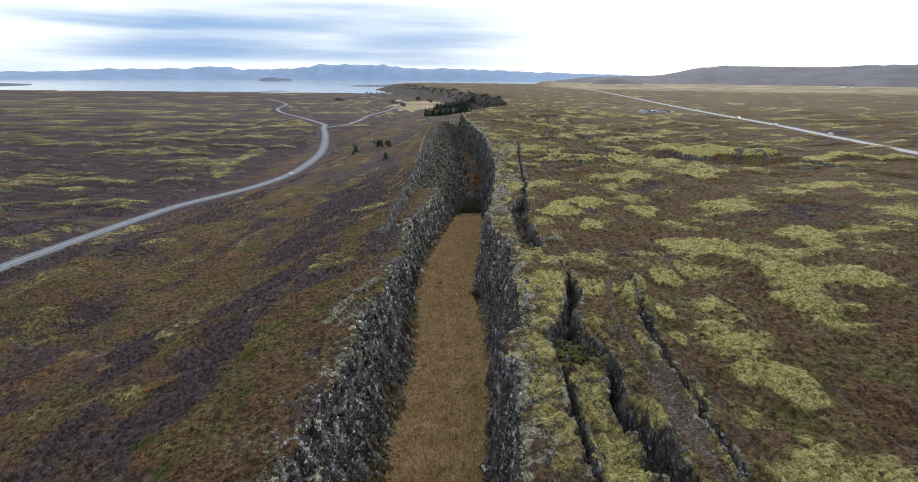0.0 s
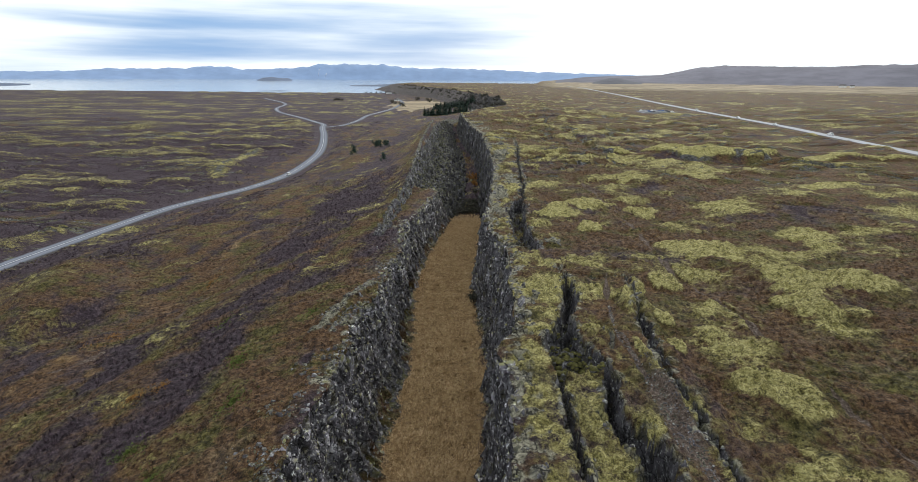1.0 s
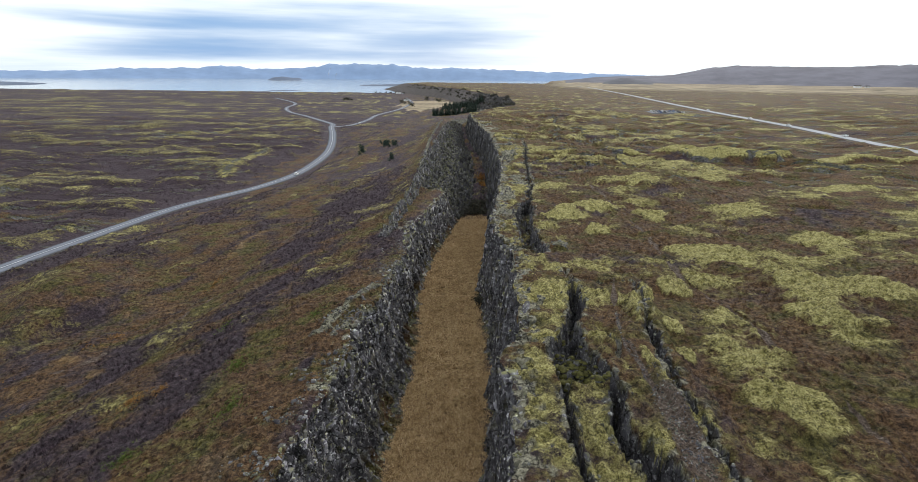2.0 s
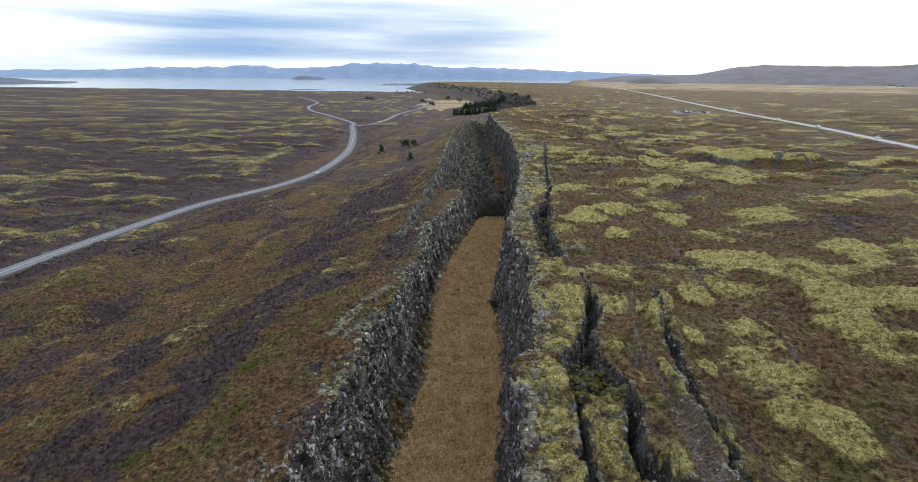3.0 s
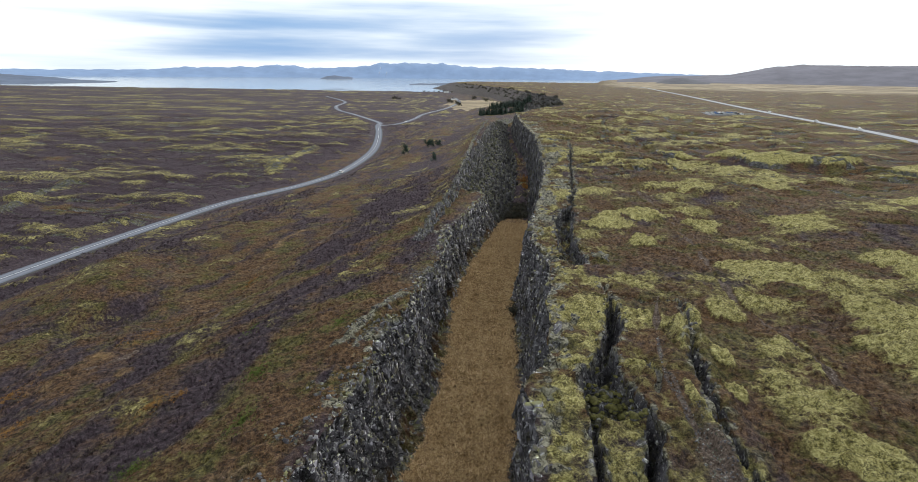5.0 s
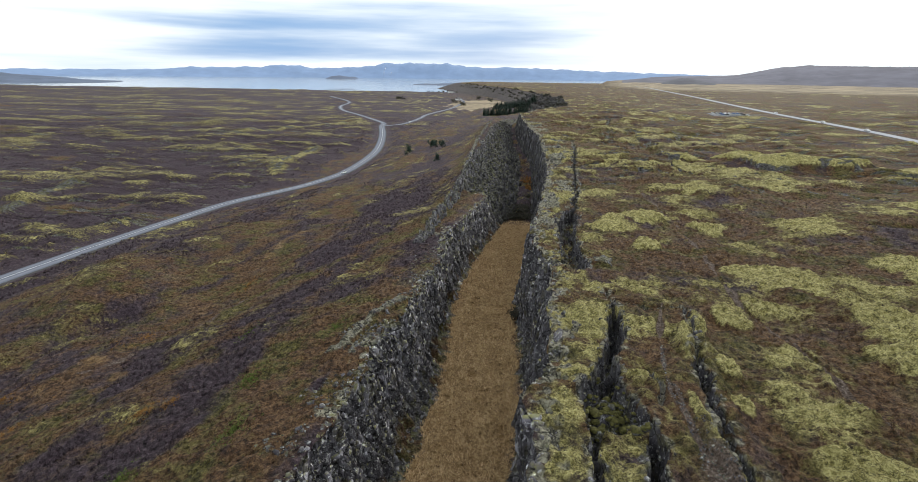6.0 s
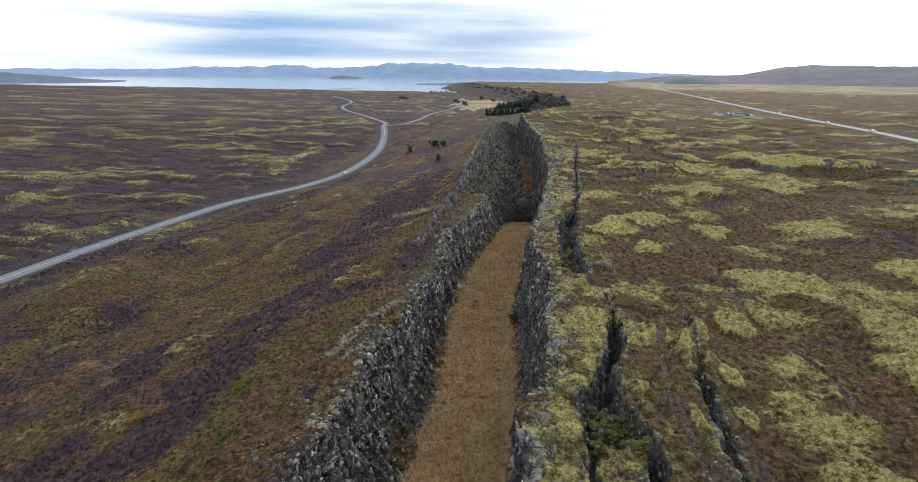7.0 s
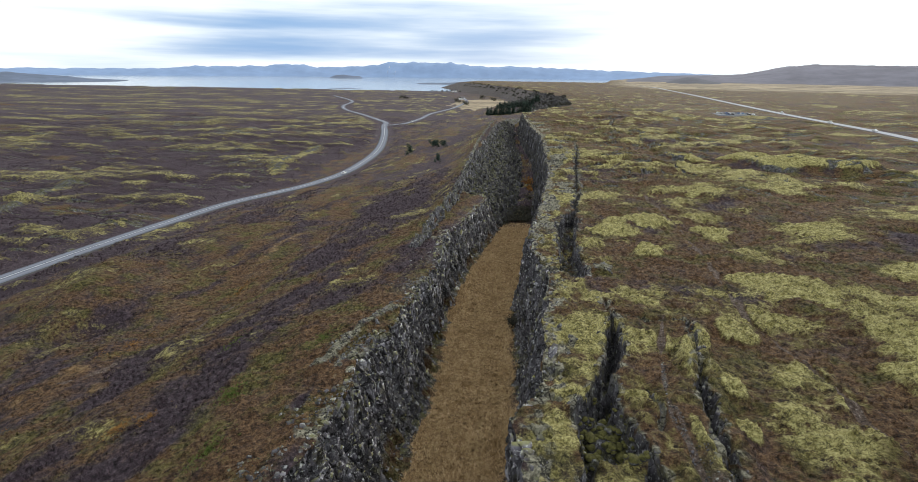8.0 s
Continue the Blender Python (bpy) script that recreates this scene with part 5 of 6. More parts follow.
# ---- growth ----
def blade_material(name, dark, mid, pale, rough=0.9):
    m, ns, ls, bsdf = material(name, rough)
    geo = ns.new("ShaderNodeNewGeometry")
    n = n_noise(ns, ls, geo.outputs["Position"], 0.35, 4, 0.6)
    f = n_math(ns, ls, "ADD", n_math(ns, ls, "MULTIPLY", geo.outputs["Random Per Island"], 0.7), n_math(ns, ls, "MULTIPLY", n, 0.5))
    ls.new(n_ramp(ns, ls, f, [(0.15, dark), (0.55, mid), (1.0, pale)]), bsdf.inputs["Base Color"])
    return m


M_STRAW = blade_material("dry_straw", (0.09, 0.05, 0.022), (0.37, 0.238, 0.112), (0.78, 0.57, 0.34))


def tuft(blades, wide, spread, droop=0.2):
    """A tuft one metre high: thin blades from one foot, three corners each."""
    out = []
    for _ in range(blades):
        a, r, up = rng.uniform(0, 2 * np.pi), rng.uniform(0.05, spread), rng.uniform(0.55, 1.0)
        c = np.array([math.cos(a), math.sin(a), 0])
        s = np.array([-math.sin(a), math.cos(a), 0])
        b = c * r * 0.35 + s * rng.uniform(-0.2, 0.2)
        t = c * (r + droop * rng.uniform(0, 1)) + np.array([0, 0, up])
        out += [b - s * wide, b + s * wide, t]
    return np.array(out)


def tufts(name, n_shapes, blades, wide, spread, places, lo, hi, mat, label, parent=None, droop=0.2, purple=0.0):
    shapes = [tuft(blades, wide, spread, droop) for _ in range(n_shapes)]
    tris = np.arange(blades * 3).reshape(-1, 3)
    h = rng.uniform(lo, hi, len(places))
    size = np.stack([h * rng.uniform(0.8, 1.3, len(places)), h * rng.uniform(0.8, 1.3, len(places)), h], -1)
    places = places - np.array([0, 0, 0.04])
    ob = scatter(name, shapes, tris, places, size, turns(len(places), 0.12), mat, label, "scrub" if parent is None else "", parent)
    if mat is M_BLADE:
        _, _, cover, plant = land(places[:, :1], places[:, 1:2])
        plant[:, 0, 0] = np.clip(plant[:, 0, 0] + purple, 0, 1)
        for key, arr in (("cover", cover), ("plant", plant)):
            att = ob.data.color_attributes.new(key, "FLOAT_COLOR", "POINT")
            att.data.foreach_set("color", np.repeat(np.clip(arr[:, 0], 0, 1), blades * 3, axis=0).reshape(-1).astype(np.float32))
    return ob


tufts("birch_scrub", 8, 16, 0.04, 0.8, choose(44000, -95, -15, 26, 230, lambda x, y, c, q, w: np.clip(q[:, 0] * 1.5 - 0.38, 0.04, 0.62) * (c[:, 0] < 0.5) * (c[:, 1] < 0.4)), 0.25, 0.7, M_BLADE, "leafless purple-brown birch scrub on the slope", purple=0.25)
tufts("far_scrub", 6, 10, 0.1, 0.9, choose(80000, -520, -80, 100, 620, lambda x, y, c, q, w: np.clip(q[:, 0] * 1.6 - 0.5, 0.02, 0.85) * (c[:, 0] < 0.5) * (c[:, 2] < 0.1)), 0.35, 0.8, M_BLADE, "leafless purple-brown birch scrub on the plain", purple=0.25)
tufts("heather", 6, 12, 0.06, 0.9, choose(22000, 9, 85, 26, 170, lambda x, y, c, q, w: 0.75 * (c[:, 0] < 0.46) * (c[:, 1] < 0.3) * (c[:, 2] < 0.3)), 0.18, 0.42, M_BLADE, "low brown heather between moss cushions")
tufts("heather", 6, 12, 0.06, 0.9, choose(22000, -95, -14, 26, 170, lambda x, y, c, q, w: 0.75 * (q[:, 0] < 0.5) * (c[:, 0] < 0.46) * (c[:, 1] < 0.3) * (c[:, 2] < 0.3)), 0.18, 0.4, M_BLADE, "low brown heather on the slope")
tufts("slope_grass", 6, 12, 0.05, 0.8, choose(12000, -95, -14, 26, 150, lambda x, y, c, q, w: np.clip(c[:, 0] * 2.2 - 0.2, 0, 0.9)), 0.15, 0.35, M_BLADE, "olive grass on the slope")
M_GREEN = blade_material("fresh_grass", (0.03, 0.045, 0.008), (0.085, 0.12, 0.022), (0.16, 0.2, 0.05))
M_RUSTY = blade_material("rusty_grass", (0.08, 0.035, 0.01), (0.22, 0.11, 0.03), (0.38, 0.22, 0.07))


def patch(cx, cy, rx, ry, n):
    """Places in a ragged oval patch on the slope."""
    a, r = rng.uniform(0, 2 * np.pi, n), np.abs(rng.normal(0, 0.5, n))
    x, y = cx + rx * r * np.cos(a), cy + ry * r * np.sin(a)
    return np.stack([x, y, land(x[:, None], y[:, None])[0][:, 0]], -1)


p = np.concatenate([patch(*q) for q in ((-28, 57, 2.4, 4, 420), (-32, 41.2, 1.8, 2.2, 260), (-24.5, 47, 2, 4, 300), (-22, 69, 1.8, 4, 200), (-36, 71, 2, 4, 160), (-27, 36, 2, 3, 200))])
tufts("fresh_grass", 5, 12, 0.06, 0.8, p, 0.12, 0.28, M_GREEN, "patches of fresh green grass on the slope", None, 0.6)
p = np.concatenate([patch(*q) for q in ((-38.5, 52.5, 1.6, 2.4, 160), (-36, 54, 1, 2, 90), (-58, 52, 3, 5, 200), (-60, 80, 4, 9, 260), (-55, 105, 3, 9, 200), (-66, 60, 3, 5, 160))])
tufts("rusty_grass", 5, 12, 0.06, 0.8, p, 0.15, 0.35, M_RUSTY, "rust-coloured grass on the slope", None, 0.6)
p, s = on_grid(21000, I_FW, I_FE, 30, 176, 1.4)
tufts("dry_grass", 8, 9, 0.045, 0.7, p, 0.22, 0.6, M_STRAW, "dry ochre grass on the gorge floor", gorge_floor, 1.5)


# ---- things ----
def part(name, bm, mat, parent=None, label="", smooth=False):
    me = bpy.data.meshes.new(name)
    bm.normal_update()
    bm.to_mesh(me)
    bm.free()
    if smooth:
        me.polygons.foreach_set("use_smooth", np.ones(len(me.polygons), dtype=bool))
    me.materials.append(mat)
    ob = new(name, me)
    ob.parent = parent
    if label:
        ob["label"] = label
    return ob


def tri_part(name, verts, tris, mat, parent, label=""):
    ob = mesh_object(name, verts, tris, mat)
    ob.parent = parent
    if label:
        ob["label"] = label
    return ob


M_BARK = plain("bark", (0.07, 0.055, 0.045), 0.95, 0.4, 4.0)
M_NEEDLE = blade_material("dark_needles", (0.008, 0.015, 0.012), (0.024, 0.045, 0.034), (0.055, 0.085, 0.06))
M_TWIG = blade_material("dark_twigs", (0.02, 0.019, 0.014), (0.048, 0.045, 0.034), (0.1, 0.092, 0.065))
M_RUST = blade_material("rusty_leaves", (0.06, 0.025, 0.006), (0.2, 0.09, 0.02), (0.35, 0.18, 0.05))


def trunk_mesh(h, r):
    bm = bmesh.new()
    rings = []
    for k in range(5):
        f = k / 4
        rings.append([bm.verts.new((r * (1 - 0.9 * f) * math.cos(a), r * (1 - 0.9 * f) * math.sin(a), -0.4 + (h + 0.4) * f)) for a in np.arange(6) * math.pi / 3])
    for a, b in zip(rings, rings[1:]):
        for k in range(6):
            bm.faces.new((a[k], a[(k + 1) % 6], b[(k + 1) % 6], b[k]))
    return bm


def conifer(h, width, label, group, full=0.8):
    """A conifer with a tapered trunk and whorls of drooping, ragged boughs."""
    tree = tagged(new("conifer_tree"), label, "tree", group)
    part("trunk", trunk_mesh(h * 0.95, h * 0.02 + 0.05), M_BARK, tree)
    v = []
    for lev in np.linspace(0.05, 0.97, 24):
        reach = width * (1 - lev) ** full * rng.uniform(0.75, 1.1) + 0.12
        for k in range(int(6 + 12 * (1 - lev))):
            a = rng.uniform(0, 2 * math.pi)
            c, s = np.array([math.cos(a), math.sin(a), 0]), np.array([-math.sin(a), math.cos(a), 0])
            ln = reach * rng.uniform(0.7, 1.1)
            for j in range(4):
                f0, f1 = j / 4, (j + 1.5) / 4
                o = np.array([0, 0, h * lev + rng.uniform(-0.1, 0.1)])
                p0 = o + c * ln * f0 + np.array([0, 0, -0.12 * ln * f0])
                p1 = o + c * ln * f1 + s * rng.uniform(-0.35, 0.35) * ln + np.array([0, 0, -0.25 * ln * f1 + rng.uniform(0, 0.15) * ln])
                w = ln * 0.2 * (1.25 - f0)
                v += [p0 - s * w, p0 + s * w + np.array([0, 0, rng.uniform(-0.1, 0.2) * ln]), p1]
    v = np.array(v)
    tri_part("crown", v, np.arange(len(v)).reshape(-1, 3), M_NEEDLE, tree)
    return tree


def bare_tree(h, width, label, group, mat, clumps=26, name="bushy_tree"):
    """A broad bush or small tree: trunk, limbs and a ragged crown of small twig clumps."""
    tree = tagged(new(name), label, "tree", group)
    part("trunk", trunk_mesh(h * 0.6, 0.06 + 0.02 * h), M_BARK, tree)
    v = []
    for _ in range(9):
        a, up, ln = rng.uniform(0, 2 * math.pi), rng.uniform(0.25, 0.8), rng.uniform(0.5, 1.0)
        tip = np.array([math.cos(a) * width * ln, math.sin(a) * width * ln, h * up])
        root = np.array([0, 0, h * rng.uniform(0.05, 0.4)])
        s = np.array([-math.sin(a), math.cos(a), 0]) * 0.05
        v += [root - s, root + s, tip]
        for _ in range(clumps):
            c = root + (tip - root) * rng.uniform(0.45, 1.1) + rng.normal(0, 0.17 * width, 3)
            d1, d2 = rng.normal(0, 0.13 * width, 3), rng.normal(0, 0.13 * width, 3)
            v += [c, c + d1, c + d2]
    v = np.array(v)
    v[:, 2] = np.maximum(v[:, 2], 0.02)
    tri_part("crown", v, np.arange(len(v)).reshape(-1, 3), mat, tree)
    return tree


def plant_copies(master, spots, lo, hi):
    """Copies of a plant on the ground, each turned and sized differently; the master takes the first spot."""
    for k, (x, y) in enumerate(spots):
        f = float(rng.uniform(lo, hi))
        m = pose(x, y, surface(x, y) - 0.1, 0, 0, float(rng.uniform(0, 360)))
        if k == 0:
            ob = master
            ob.matrix_basis = m
        else:
            ob = copy_thing(master, m)
        ob.scale = (f, f, f * float(rng.uniform(0.9, 1.15)))


plant_copies(bare_tree(6.5, 2.6, "dark green bushy pine standing alone on the slope", "pines on the slope", M_NEEDLE, 70, "pine_tree"), [(-57.1, 346), (-52.6, 340), (-40.2, 266), (-64.5, 310), (-47.8, 337), (-55.6, 348)], 0.7, 1.0)
spots = [(-46 + 58 * f + rng.normal(0, 2.5), 700 + 30 * f + rng.normal(0, 7)) for f in np.linspace(0, 1, 44)]
spots += [(-40 + 62 * f + rng.normal(0, 3), 830 + 45 * f + rng.normal(0, 13)) for f in np.linspace(0, 1, 90)]
plant_copies(conifer(10.0, 2.9, "dark green conifer in a small plantation below the scarp", "plantation conifers"), spots, 0.8, 1.25)
spots = []
for y in np.concatenate([np.linspace(520, 760, 44), np.linspace(780, 1750, 100)]):
    f = rng.uniform(-0.1, 1.0)
    spots.append((float(np.interp(y, [p[0] for p in RIM_E], [p[1] for p in RIM_E])) - f * 26, float(y)))
plant_copies(bare_tree(3.6, 3.6, "dark bare bush on the far scarp", "bushes on the scarp", M_TWIG), spots, 0.45, 1.15)
plant_copies(bare_tree(6.0, 4.5, "dark leafless tree on the plain", "trees on the plain", M_TWIG), [(-249, 1088), (-255, 1094), (-243, 1096), (-98, 905), (-104, 935), (-88, 1120), (-60, 1040), (-118, 980), (-126, 1000), (-230, 1560), (-245, 1570), (-260, 1560), (-275, 1575), (-215, 1565), (-190, 1560)], 0.8, 1.6)
plant_copies(bare_tree(2.2, 1.9, "rust-coloured bush between the gorge walls", "bushes in the gorge", M_RUST), [(5.5, 226), (6.5, 222), (5.2, 233), (6.8, 238)], 0.8, 1.4)
plant_copies(bare_tree(1.8, 1.7, "dark bush on the gorge floor", "dark bushes in the gorge", M_TWIG), [(0.5, 178), (3.5, 180), (6.0, 183), (2.0, 186), (5, 190), (-2.5, 176), (6.6, 200), (5.5, 208), (4.2, 196), (2.3, 101), (2.6, 99)] + [(-3.5 + 10.5 * f, 174 + 14 * ((7 * f) % 1) + 6 * f) for f in np.linspace(0, 1, 30)], 0.6, 1.2)


def boulder_shape(seed):
    """A rounded, lumpy boulder about one metre across."""
    bm = bmesh.new()
    bmesh.ops.create_icosphere(bm, subdivisions=2, radius=0.55)
    for v in bm.verts:
        n = v.co.normalized()
        v.co *= 1 + 0.28 * noise.noise(n * 1.6 + Vector((seed * 7.1, 0, 0))) + 0.1 * noise.noise(n * 4 + Vector((0, seed * 3.3, 0)))
        v.co.z *= 0.75
    return bm


def mossy_material():
    m, ns, ls, bsdf = material("mossy_boulder", 0.95)
    geo = ns.new("ShaderNodeNewGeometry")
    sep = ns.new("ShaderNodeSeparateXYZ")
    ls.new(geo.outputs["Normal"], sep.inputs["Vector"])
    co = geo.outputs["Position"]
    rock = rock_colour(ns, ls, co, sep.outputs["Z"])
    green = n_ramp(ns, ls, n_noise(ns, ls, co, 3.0, 5, 0.7), [(0.3, (0.018, 0.018, 0.006)), (0.5, (0.075, 0.070, 0.02)), (0.7, (0.16, 0.15, 0.05))])
    f = n_step(ns, ls, n_math(ns, ls, "ADD", sep.outputs["Z"], n_math(ns, ls, "MULTIPLY", n_noise(ns, ls, co, 1.5, 4), 0.8)), 0.35, 0.75)
    ls.new(n_mix(ns, ls, f, rock, green), bsdf.inputs["Base Color"])
    ls.new(n_bump(ns, ls, n_noise(ns, ls, co, 6, 5, 0.7), 1.0, 0.1), bsdf.inputs["Normal"])
    return m


M_MOSSY = mossy_material()
masters = [tagged(part("boulder", boulder_shape(k), M_MOSSY, smooth=True), "moss-grown boulder fallen into the fissure", "boulder", "boulders in the fissure") for k in range(5)]
spots = []
while len(spots) < 190:
    x, y = rng.uniform(7.9, 13), rng.uniform(43.6, 52)
    if np.interp(y, [43.6, 46, 49, 52], [8, 7.9, 8.5, 9.8]) < x < np.interp(y, [43.6, 46, 49, 52], [12.8, 12.5, 11.9, 11.6]):
        spots.append((float(x), float(y)))
for k, (x, y) in enumerate(spots):
    f = float(rng.uniform(0.22, 0.48) * (1 + rng.uniform() ** 6 * 1.8))
    m = pose(x, y, surface(x, y) + 0.12 * f, float(rng.uniform(-15, 15)), float(rng.uniform(-15, 15)), float(rng.uniform(0, 360)))
    ob = masters[k] if k < 5 else copy_thing(masters[k % 5], m)
    ob.matrix_basis = m
    ob.scale = (f * float(rng.uniform(0.8, 1.3)), f, f * float(rng.uniform(0.7, 1.1)))


# ---- vehicles ----
def paint(name, rgb, rough=0.3):
    m, ns, ls, bsdf = material(name, rough)
    bsdf.inputs["Base Color"].default_value = (*rgb, 1)
    bsdf.inputs["Coat Weight"].default_value = 0.6
    return m


M_WHITE, M_SILVER, M_BLUE, M_GREY = paint("white_paint", (0.8, 0.8, 0.8)), paint("silver_paint", (0.45, 0.46, 0.48)), paint("blue_paint", (0.06, 0.12, 0.28)), paint("dark_grey_paint", (0.06, 0.06, 0.065))
M_GLASS = paint("dark_window", (0.02, 0.025, 0.03), 0.08)
M_TYRE, M_RIM = plain("tyre_rubber", (0.02, 0.02, 0.02), 0.9, 0.2), paint("wheel_rim", (0.4, 0.4, 0.42))


def loft(sections, bevel=0.0):
    """A closed body from cross sections (x, half width, z low, z high)."""
    bm = bmesh.new()
    rings = []
    for x, w, z0, z1 in sections:
        rings.append([bm.verts.new(c) for c in ((x, -w, z0), (x, w, z0), (x, w * 0.97, z1), (x, -w * 0.97, z1))])
    for a, b in zip(rings, rings[1:]):
        for k in range(4):
            bm.faces.new((a[k], b[k], b[(k + 1) % 4], a[(k + 1) % 4]))
    bm.faces.new(rings[0])
    bm.faces.new(rings[-1][::-1])
    bmesh.ops.recalc_face_normals(bm, faces=bm.faces)
    if bevel:
        bmesh.ops.bevel(bm, geom=list(bm.edges), offset=bevel, segments=2, affect="EDGES")
    return bm


def disc(x, y, z, r, w):
    bm = bmesh.new()
    bmesh.ops.create_cone(bm, cap_ends=True, segments=14, radius1=r, radius2=r, depth=w, matrix=Matrix.Translation((x, y, z)) @ Matrix.Rotation(math.pi / 2, 4, "X"))
    return bm


def car(mat, label, group, tall=1.0):
    c = tagged(new("car"), label, "car", group)
    part("body", loft([(-2.15, 0.78, 0.45, 0.85), (-2.0, 0.86, 0.3, 0.98), (0.7, 0.88, 0.28, 1.0), (1.9, 0.84, 0.3, 0.82), (2.15, 0.74, 0.42, 0.72)], 0.05), mat, c)
    part("cabin", loft([(-1.9, 0.72, 0.96, 1.0), (-1.35, 0.68, 0.96, 1.48 * tall), (0.1, 0.68, 0.96, 1.5 * tall), (0.95, 0.74, 0.96, 1.02)], 0.05), mat, c)
    part("windscreen", loft([(0.18, 0.6, 1.06, 1.44 * tall), (0.9, 0.66, 1.03, 1.06)]), M_GLASS, c)
    part("rear_window", loft([(-1.88, 0.64, 1.02, 1.05), (-1.42, 0.6, 1.05, 1.42 * tall)]), M_GLASS, c)
    for sy in (-1, 1):
        bm = loft([(-1.25, 0.02, 1.06, 1.42 * tall), (0.05, 0.02, 1.06, 1.44 * tall), (0.55, 0.02, 1.06, 1.16)])
        bmesh.ops.translate(bm, verts=bm.verts, vec=(0, sy * 0.715, 0))
        part("side_window", bm, M_GLASS, c)
        for sx in (-1.35, 1.35):
            w = part("wheel", disc(sx, sy * 0.76, 0.33, 0.33, 0.22), M_TYRE, c)
            part("rim", disc(sx, sy * 0.875, 0.33, 0.2, 0.02), M_RIM, w)
        bm = bmesh.new()
        bmesh.ops.create_cube(bm, size=1, matrix=Matrix.Translation((2.1, sy * 0.58, 0.66)) @ Matrix.Diagonal((0.08, 0.28, 0.12, 1)))
        part("headlight", bm, M_SILVER, c)
    return c


def on_road(ob, pts, y, side):
    line = smooth_line(pts, 5.0)
    k = int(np.argmin(np.abs(line[:, 1] - y)))
    d = line[min(k + 1, len(line) - 1)] - line[k]
    a = math.atan2(d[1], d[0])
    x, yy, z = line[k]
    ob.matrix_basis = pose(float(x + side * math.sin(a)), float(yy - side * math.cos(a)), float(z) + 0.08, 0, 0, math.degrees(a) + (180 if side < 0 else 0))


white_car = car(M_WHITE, "white car driving on the asphalt road", "cars on the roads")
on_road(white_car, ROAD_W, 285, 1.6)
silver_car = car(M_SILVER, "silver car parked on the gravel lot", "cars on the lot")
blue_car = car(M_BLUE, "dark blue car parked on the gravel lot", "cars on the lot")
grey_car = car(M_GREY, "dark grey car parked on the gravel lot", "cars on the lot")
for y, side in ((300, 1.9), (365, -1.9), (420, -1.9), (520, 1.9)):
    ob = copy_thing(white_car, Matrix())
    on_road(ob, ROAD_E, y, side)
ob = copy_thing(white_car, Matrix())
on_road(ob, ROAD_BRANCH, 590, 1.4)

lot = np.array([(161, 472), (193, 477), (196, 504), (164, 500)], dtype=float)
bm = bmesh.new()
top = [bm.verts.new((x, y, -3.9)) for x, y in lot]
low = [bm.verts.new((x * 1.0, y, -5.6)) for x, y in lot]
bm.faces.new(top)
for k in range(4):
    bm.faces.new((low[k], low[(k + 1) % 4], top[(k + 1) % 4], top[k]))
tagged(part("parking_lot", bm, plain("lot_asphalt", (0.12, 0.125, 0.14), 0.8, 0.2, 0.6)), "grey parking lot beside the plateau road", "parking lot", kind="structure")
lot_cars = [silver_car, blue_car, grey_car]
kinds = [silver_car, blue_car, white_car, silver_car, grey_car, white_car, blue_car, silver_car]
n_placed = 0
for row in range(2):
    for k in range(8):
        if rng.uniform() < 0.25:
            continue
        master = kinds[int(rng.integers(0, len(kinds)))]
        m = pose(167 + 3.4 * k, 480 + 14 * row + 0.5 * k * 0.3, -3.9, 0, 0, 90 + float(rng.uniform(-4, 4)))
        if n_placed < 3:
            ob = lot_cars[n_placed]
            ob.matrix_basis = m
        else:
            ob = copy_thing(master, m)
            if master is white_car:
                tagged(ob, "white car parked on the gravel lot", "car", "cars on the lot")
        n_placed += 1

# ---- far buildings and steam ----
M_WALL = plain("white_wall", (0.75, 0.75, 0.74), 0.8, 0.06, 0.5)
M_ROOF = plain("dark_roof", (0.10, 0.09, 0.09), 0.7, 0.2, 0.6)


def house(x, y, long, wide, high, turn, label):
    h = tagged(new("farm_house"), label, "house", "far houses")
    z = surface(x, y)
    bm = bmesh.new()
    bmesh.ops.create_cube(bm, size=1, matrix=Matrix.Translation((0, 0, high / 2 - 1)) @ Matrix.Diagonal((long, wide, high + 2, 1)))
    part("wall", bm, M_WALL, h)
    bm = bmesh.new()
    a, b, r = long / 2 + 0.4, wide / 2 + 0.5, high + wide * 0.45
    v = [bm.verts.new(c) for c in ((-a, -b, high - 0.1), (a, -b, high - 0.1), (a, b, high - 0.1), (-a, b, high - 0.1), (-a, 0, r), (a, 0, r))]
    for f in ((0, 1, 5, 4), (2, 3, 4, 5), (0, 4, 3), (1, 2, 5), (3, 2, 1, 0)):
        bm.faces.new([v[k] for k in f])
    part("roof", bm, M_ROOF, h)
    for k in range(3):
        bm = bmesh.new()
        bmesh.ops.create_cube(bm, size=1, matrix=Matrix.Translation((-long / 3 + k * long / 3, -wide / 2 - 0.03, high * 0.55)) @ Matrix.Diagonal((1.1, 0.1, 1.3, 1)))
        part("window", bm, M_GLASS, h)
    h.matrix_basis = pose(x, y, z, 0, 0, turn)


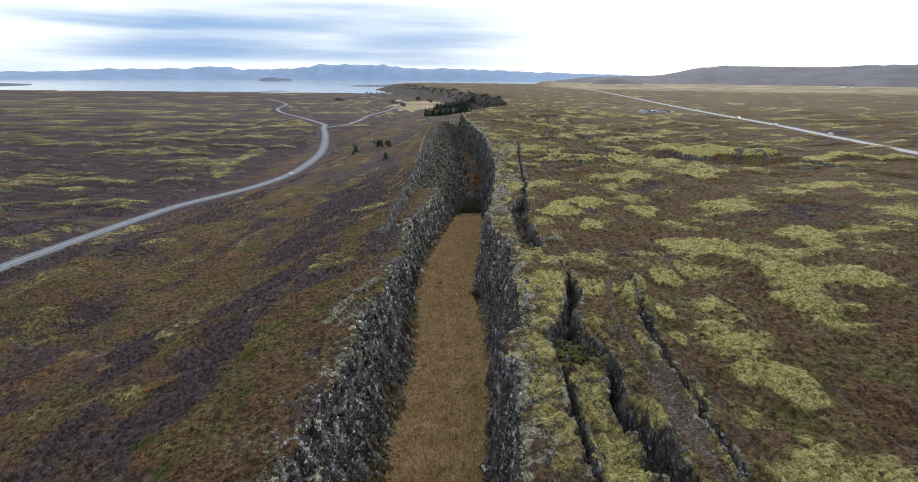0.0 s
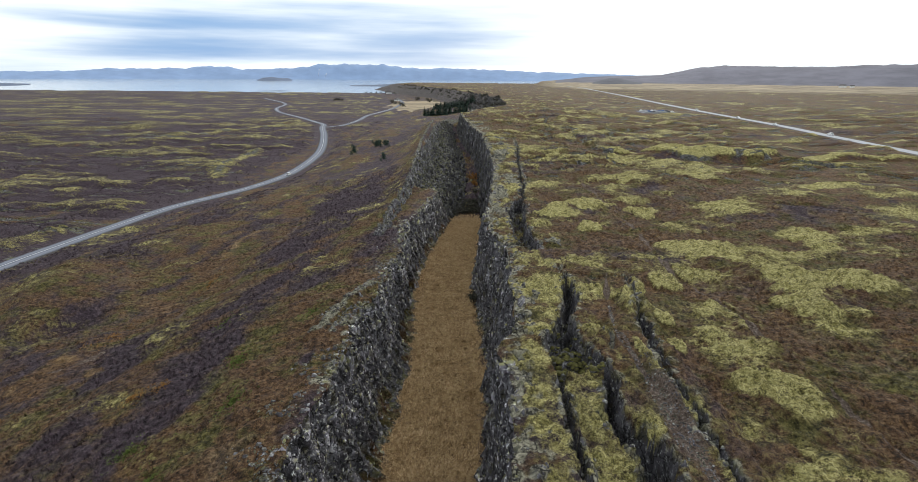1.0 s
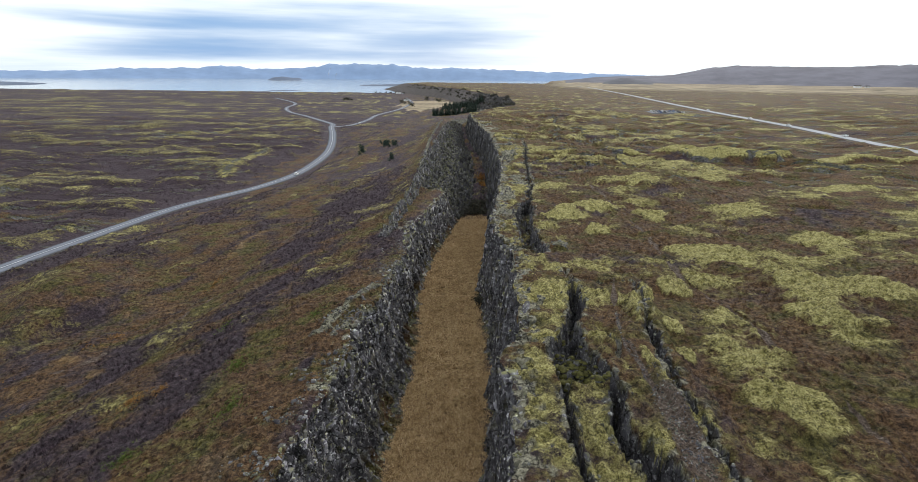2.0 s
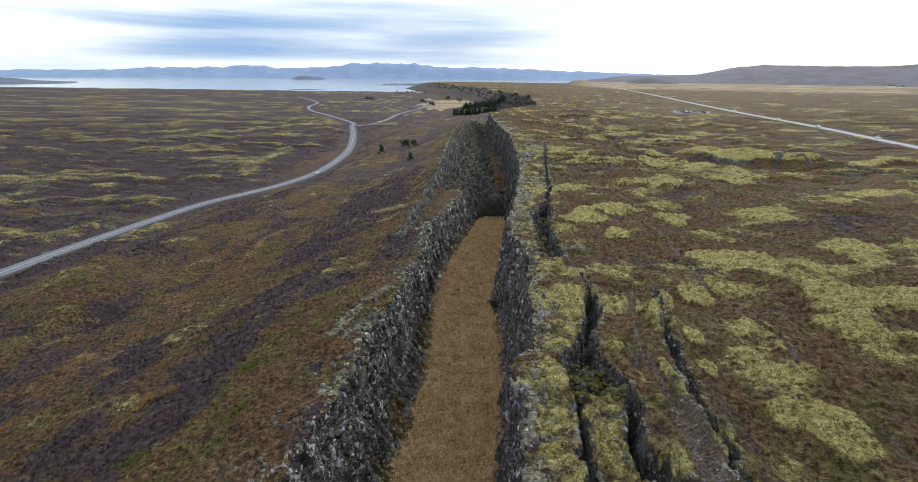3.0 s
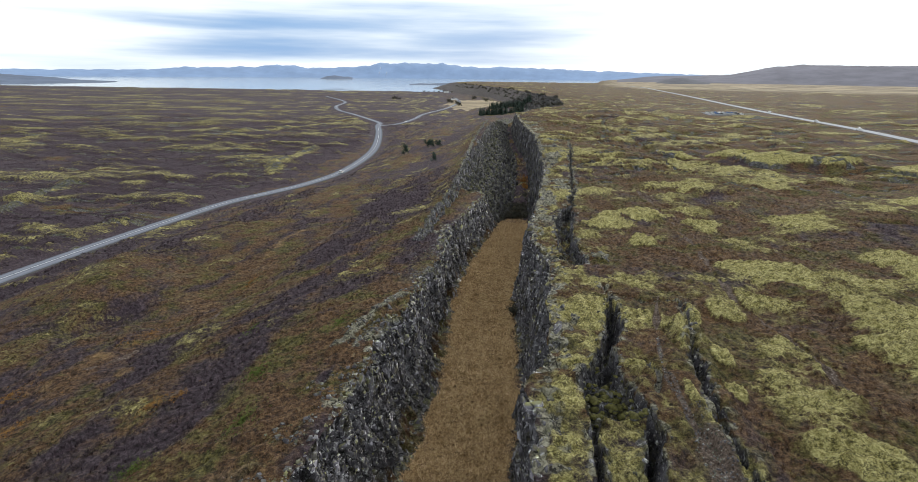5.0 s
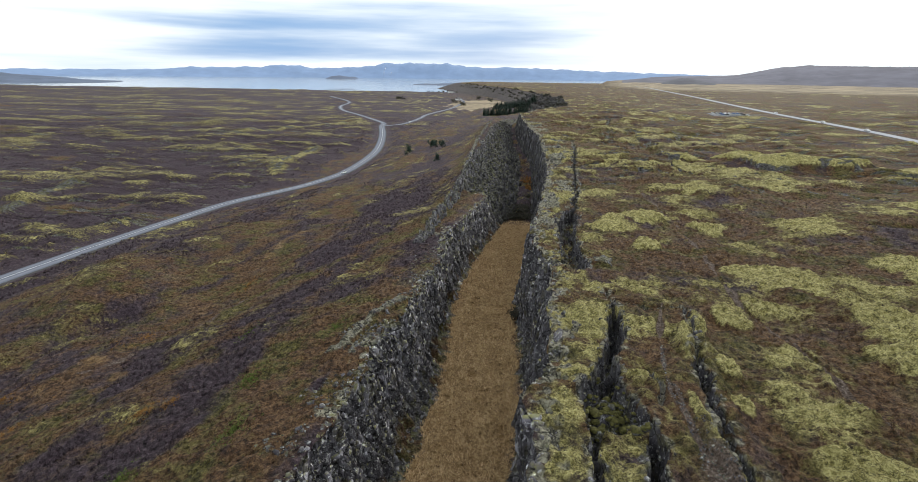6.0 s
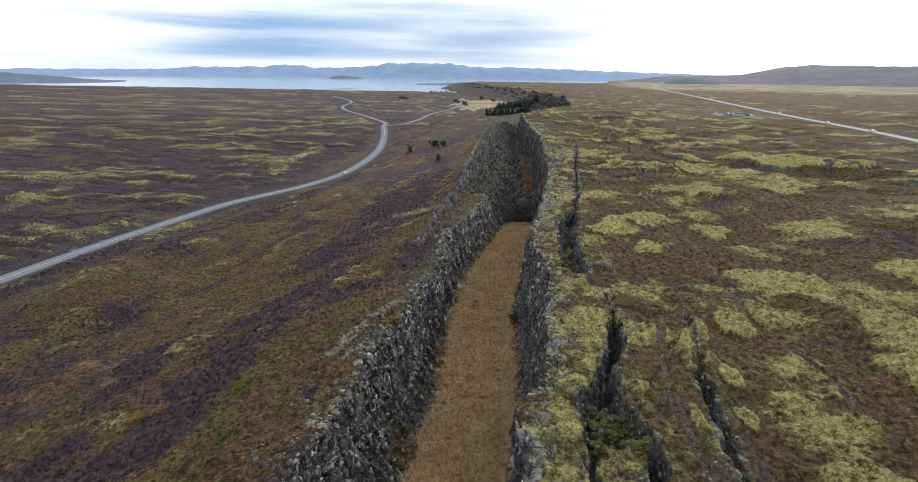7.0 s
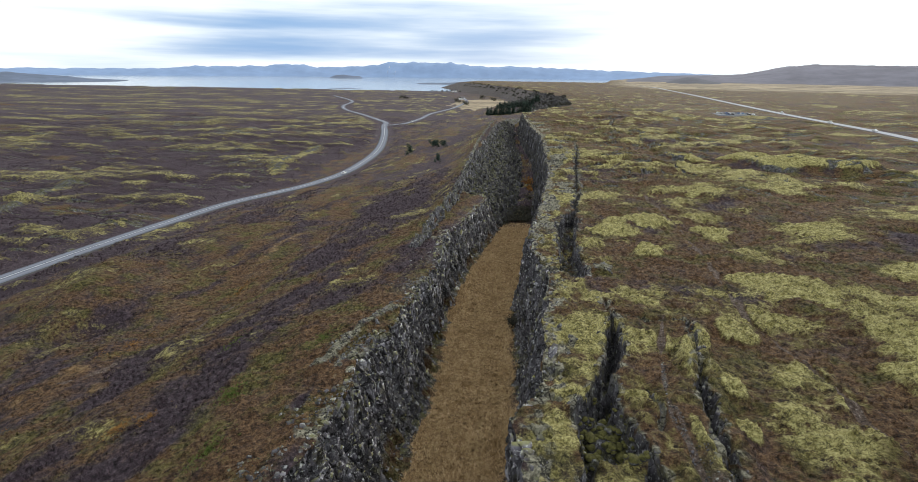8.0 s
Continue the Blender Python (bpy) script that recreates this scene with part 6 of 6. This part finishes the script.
house(1475, 2080, 26, 10, 5, 10, "white farm house at the foot of the hills")
house(1520, 2090, 14, 8, 4, -15, "small white farm building at the foot of the hills")
house(-205, 1545, 14, 8, 4, 20, "white house with a dark roof near the shore")
house(-128, 1085, 10, 6, 3, 60, "low white building beside the meadow")


def steam_material():
    m, ns, ls, bsdf = material("steam", 1.0)
    bsdf.inputs["Base Color"].default_value = (0.9, 0.92, 0.95, 1)
    geo = ns.new("ShaderNodeNewGeometry")
    ls.new(n_step(ns, ls, n_noise(ns, ls, geo.outputs["Position"], 0.06, 4), 0.42, 0.95), bsdf.inputs["Alpha"])
    return m


M_STEAM = steam_material()


def steam(bearing, dist, high, wide):
    """A rising, widening column of steam from a hot spring."""
    bm = bmesh.new()
    rings = []
    for k in range(9):
        f = k / 8
        r = wide * (0.35 + 0.65 * f) * (1 - 0.6 * max(0, f - 0.75) * 4)
        ox, oy = 0.25 * high * f * f, 0.0
        rings.append([bm.verts.new((ox + r * math.cos(a) * (1 + 0.25 * math.sin(3 * a + k)), oy + r * math.sin(a), high * f)) for a in np.arange(10) * math.pi / 5])
    for a, b in zip(rings, rings[1:]):
        for k in range(10):
            bm.faces.new((a[k], a[(k + 1) % 10], b[(k + 1) % 10], b[k]))
    bm.faces.new(rings[-1])
    ob = part("steam_plume", bm, M_STEAM, None, smooth=True)
    a = radians(bearing)
    ob.location = (dist * math.sin(a), dist * math.cos(a), -33)
    return tagged(ob, "white steam rising from the far shore", "steam", "steam plumes")


steam(-14.7, 4380, 85, 7)
steam(-14.0, 4380, 50, 8)

# pebbles on the bare ridge between the fissures
p = choose(9000, 13.5, 21, 24, 60, lambda x, y, c, q, w: np.clip(c[:, 2] * 1.6 - 0.45, 0, 0.8) * (c[:, 1] < 0.5))
w = rng.uniform(0.06, 0.2, len(p))
scatter("pebbles", BLOCKS, BLOCK_TRIS, p, np.stack([w * 1.3, w, w * 0.7], -1), turns(len(p), 0.3), M_STONE, "pale pebbles on the bare ridge", parent=ground)
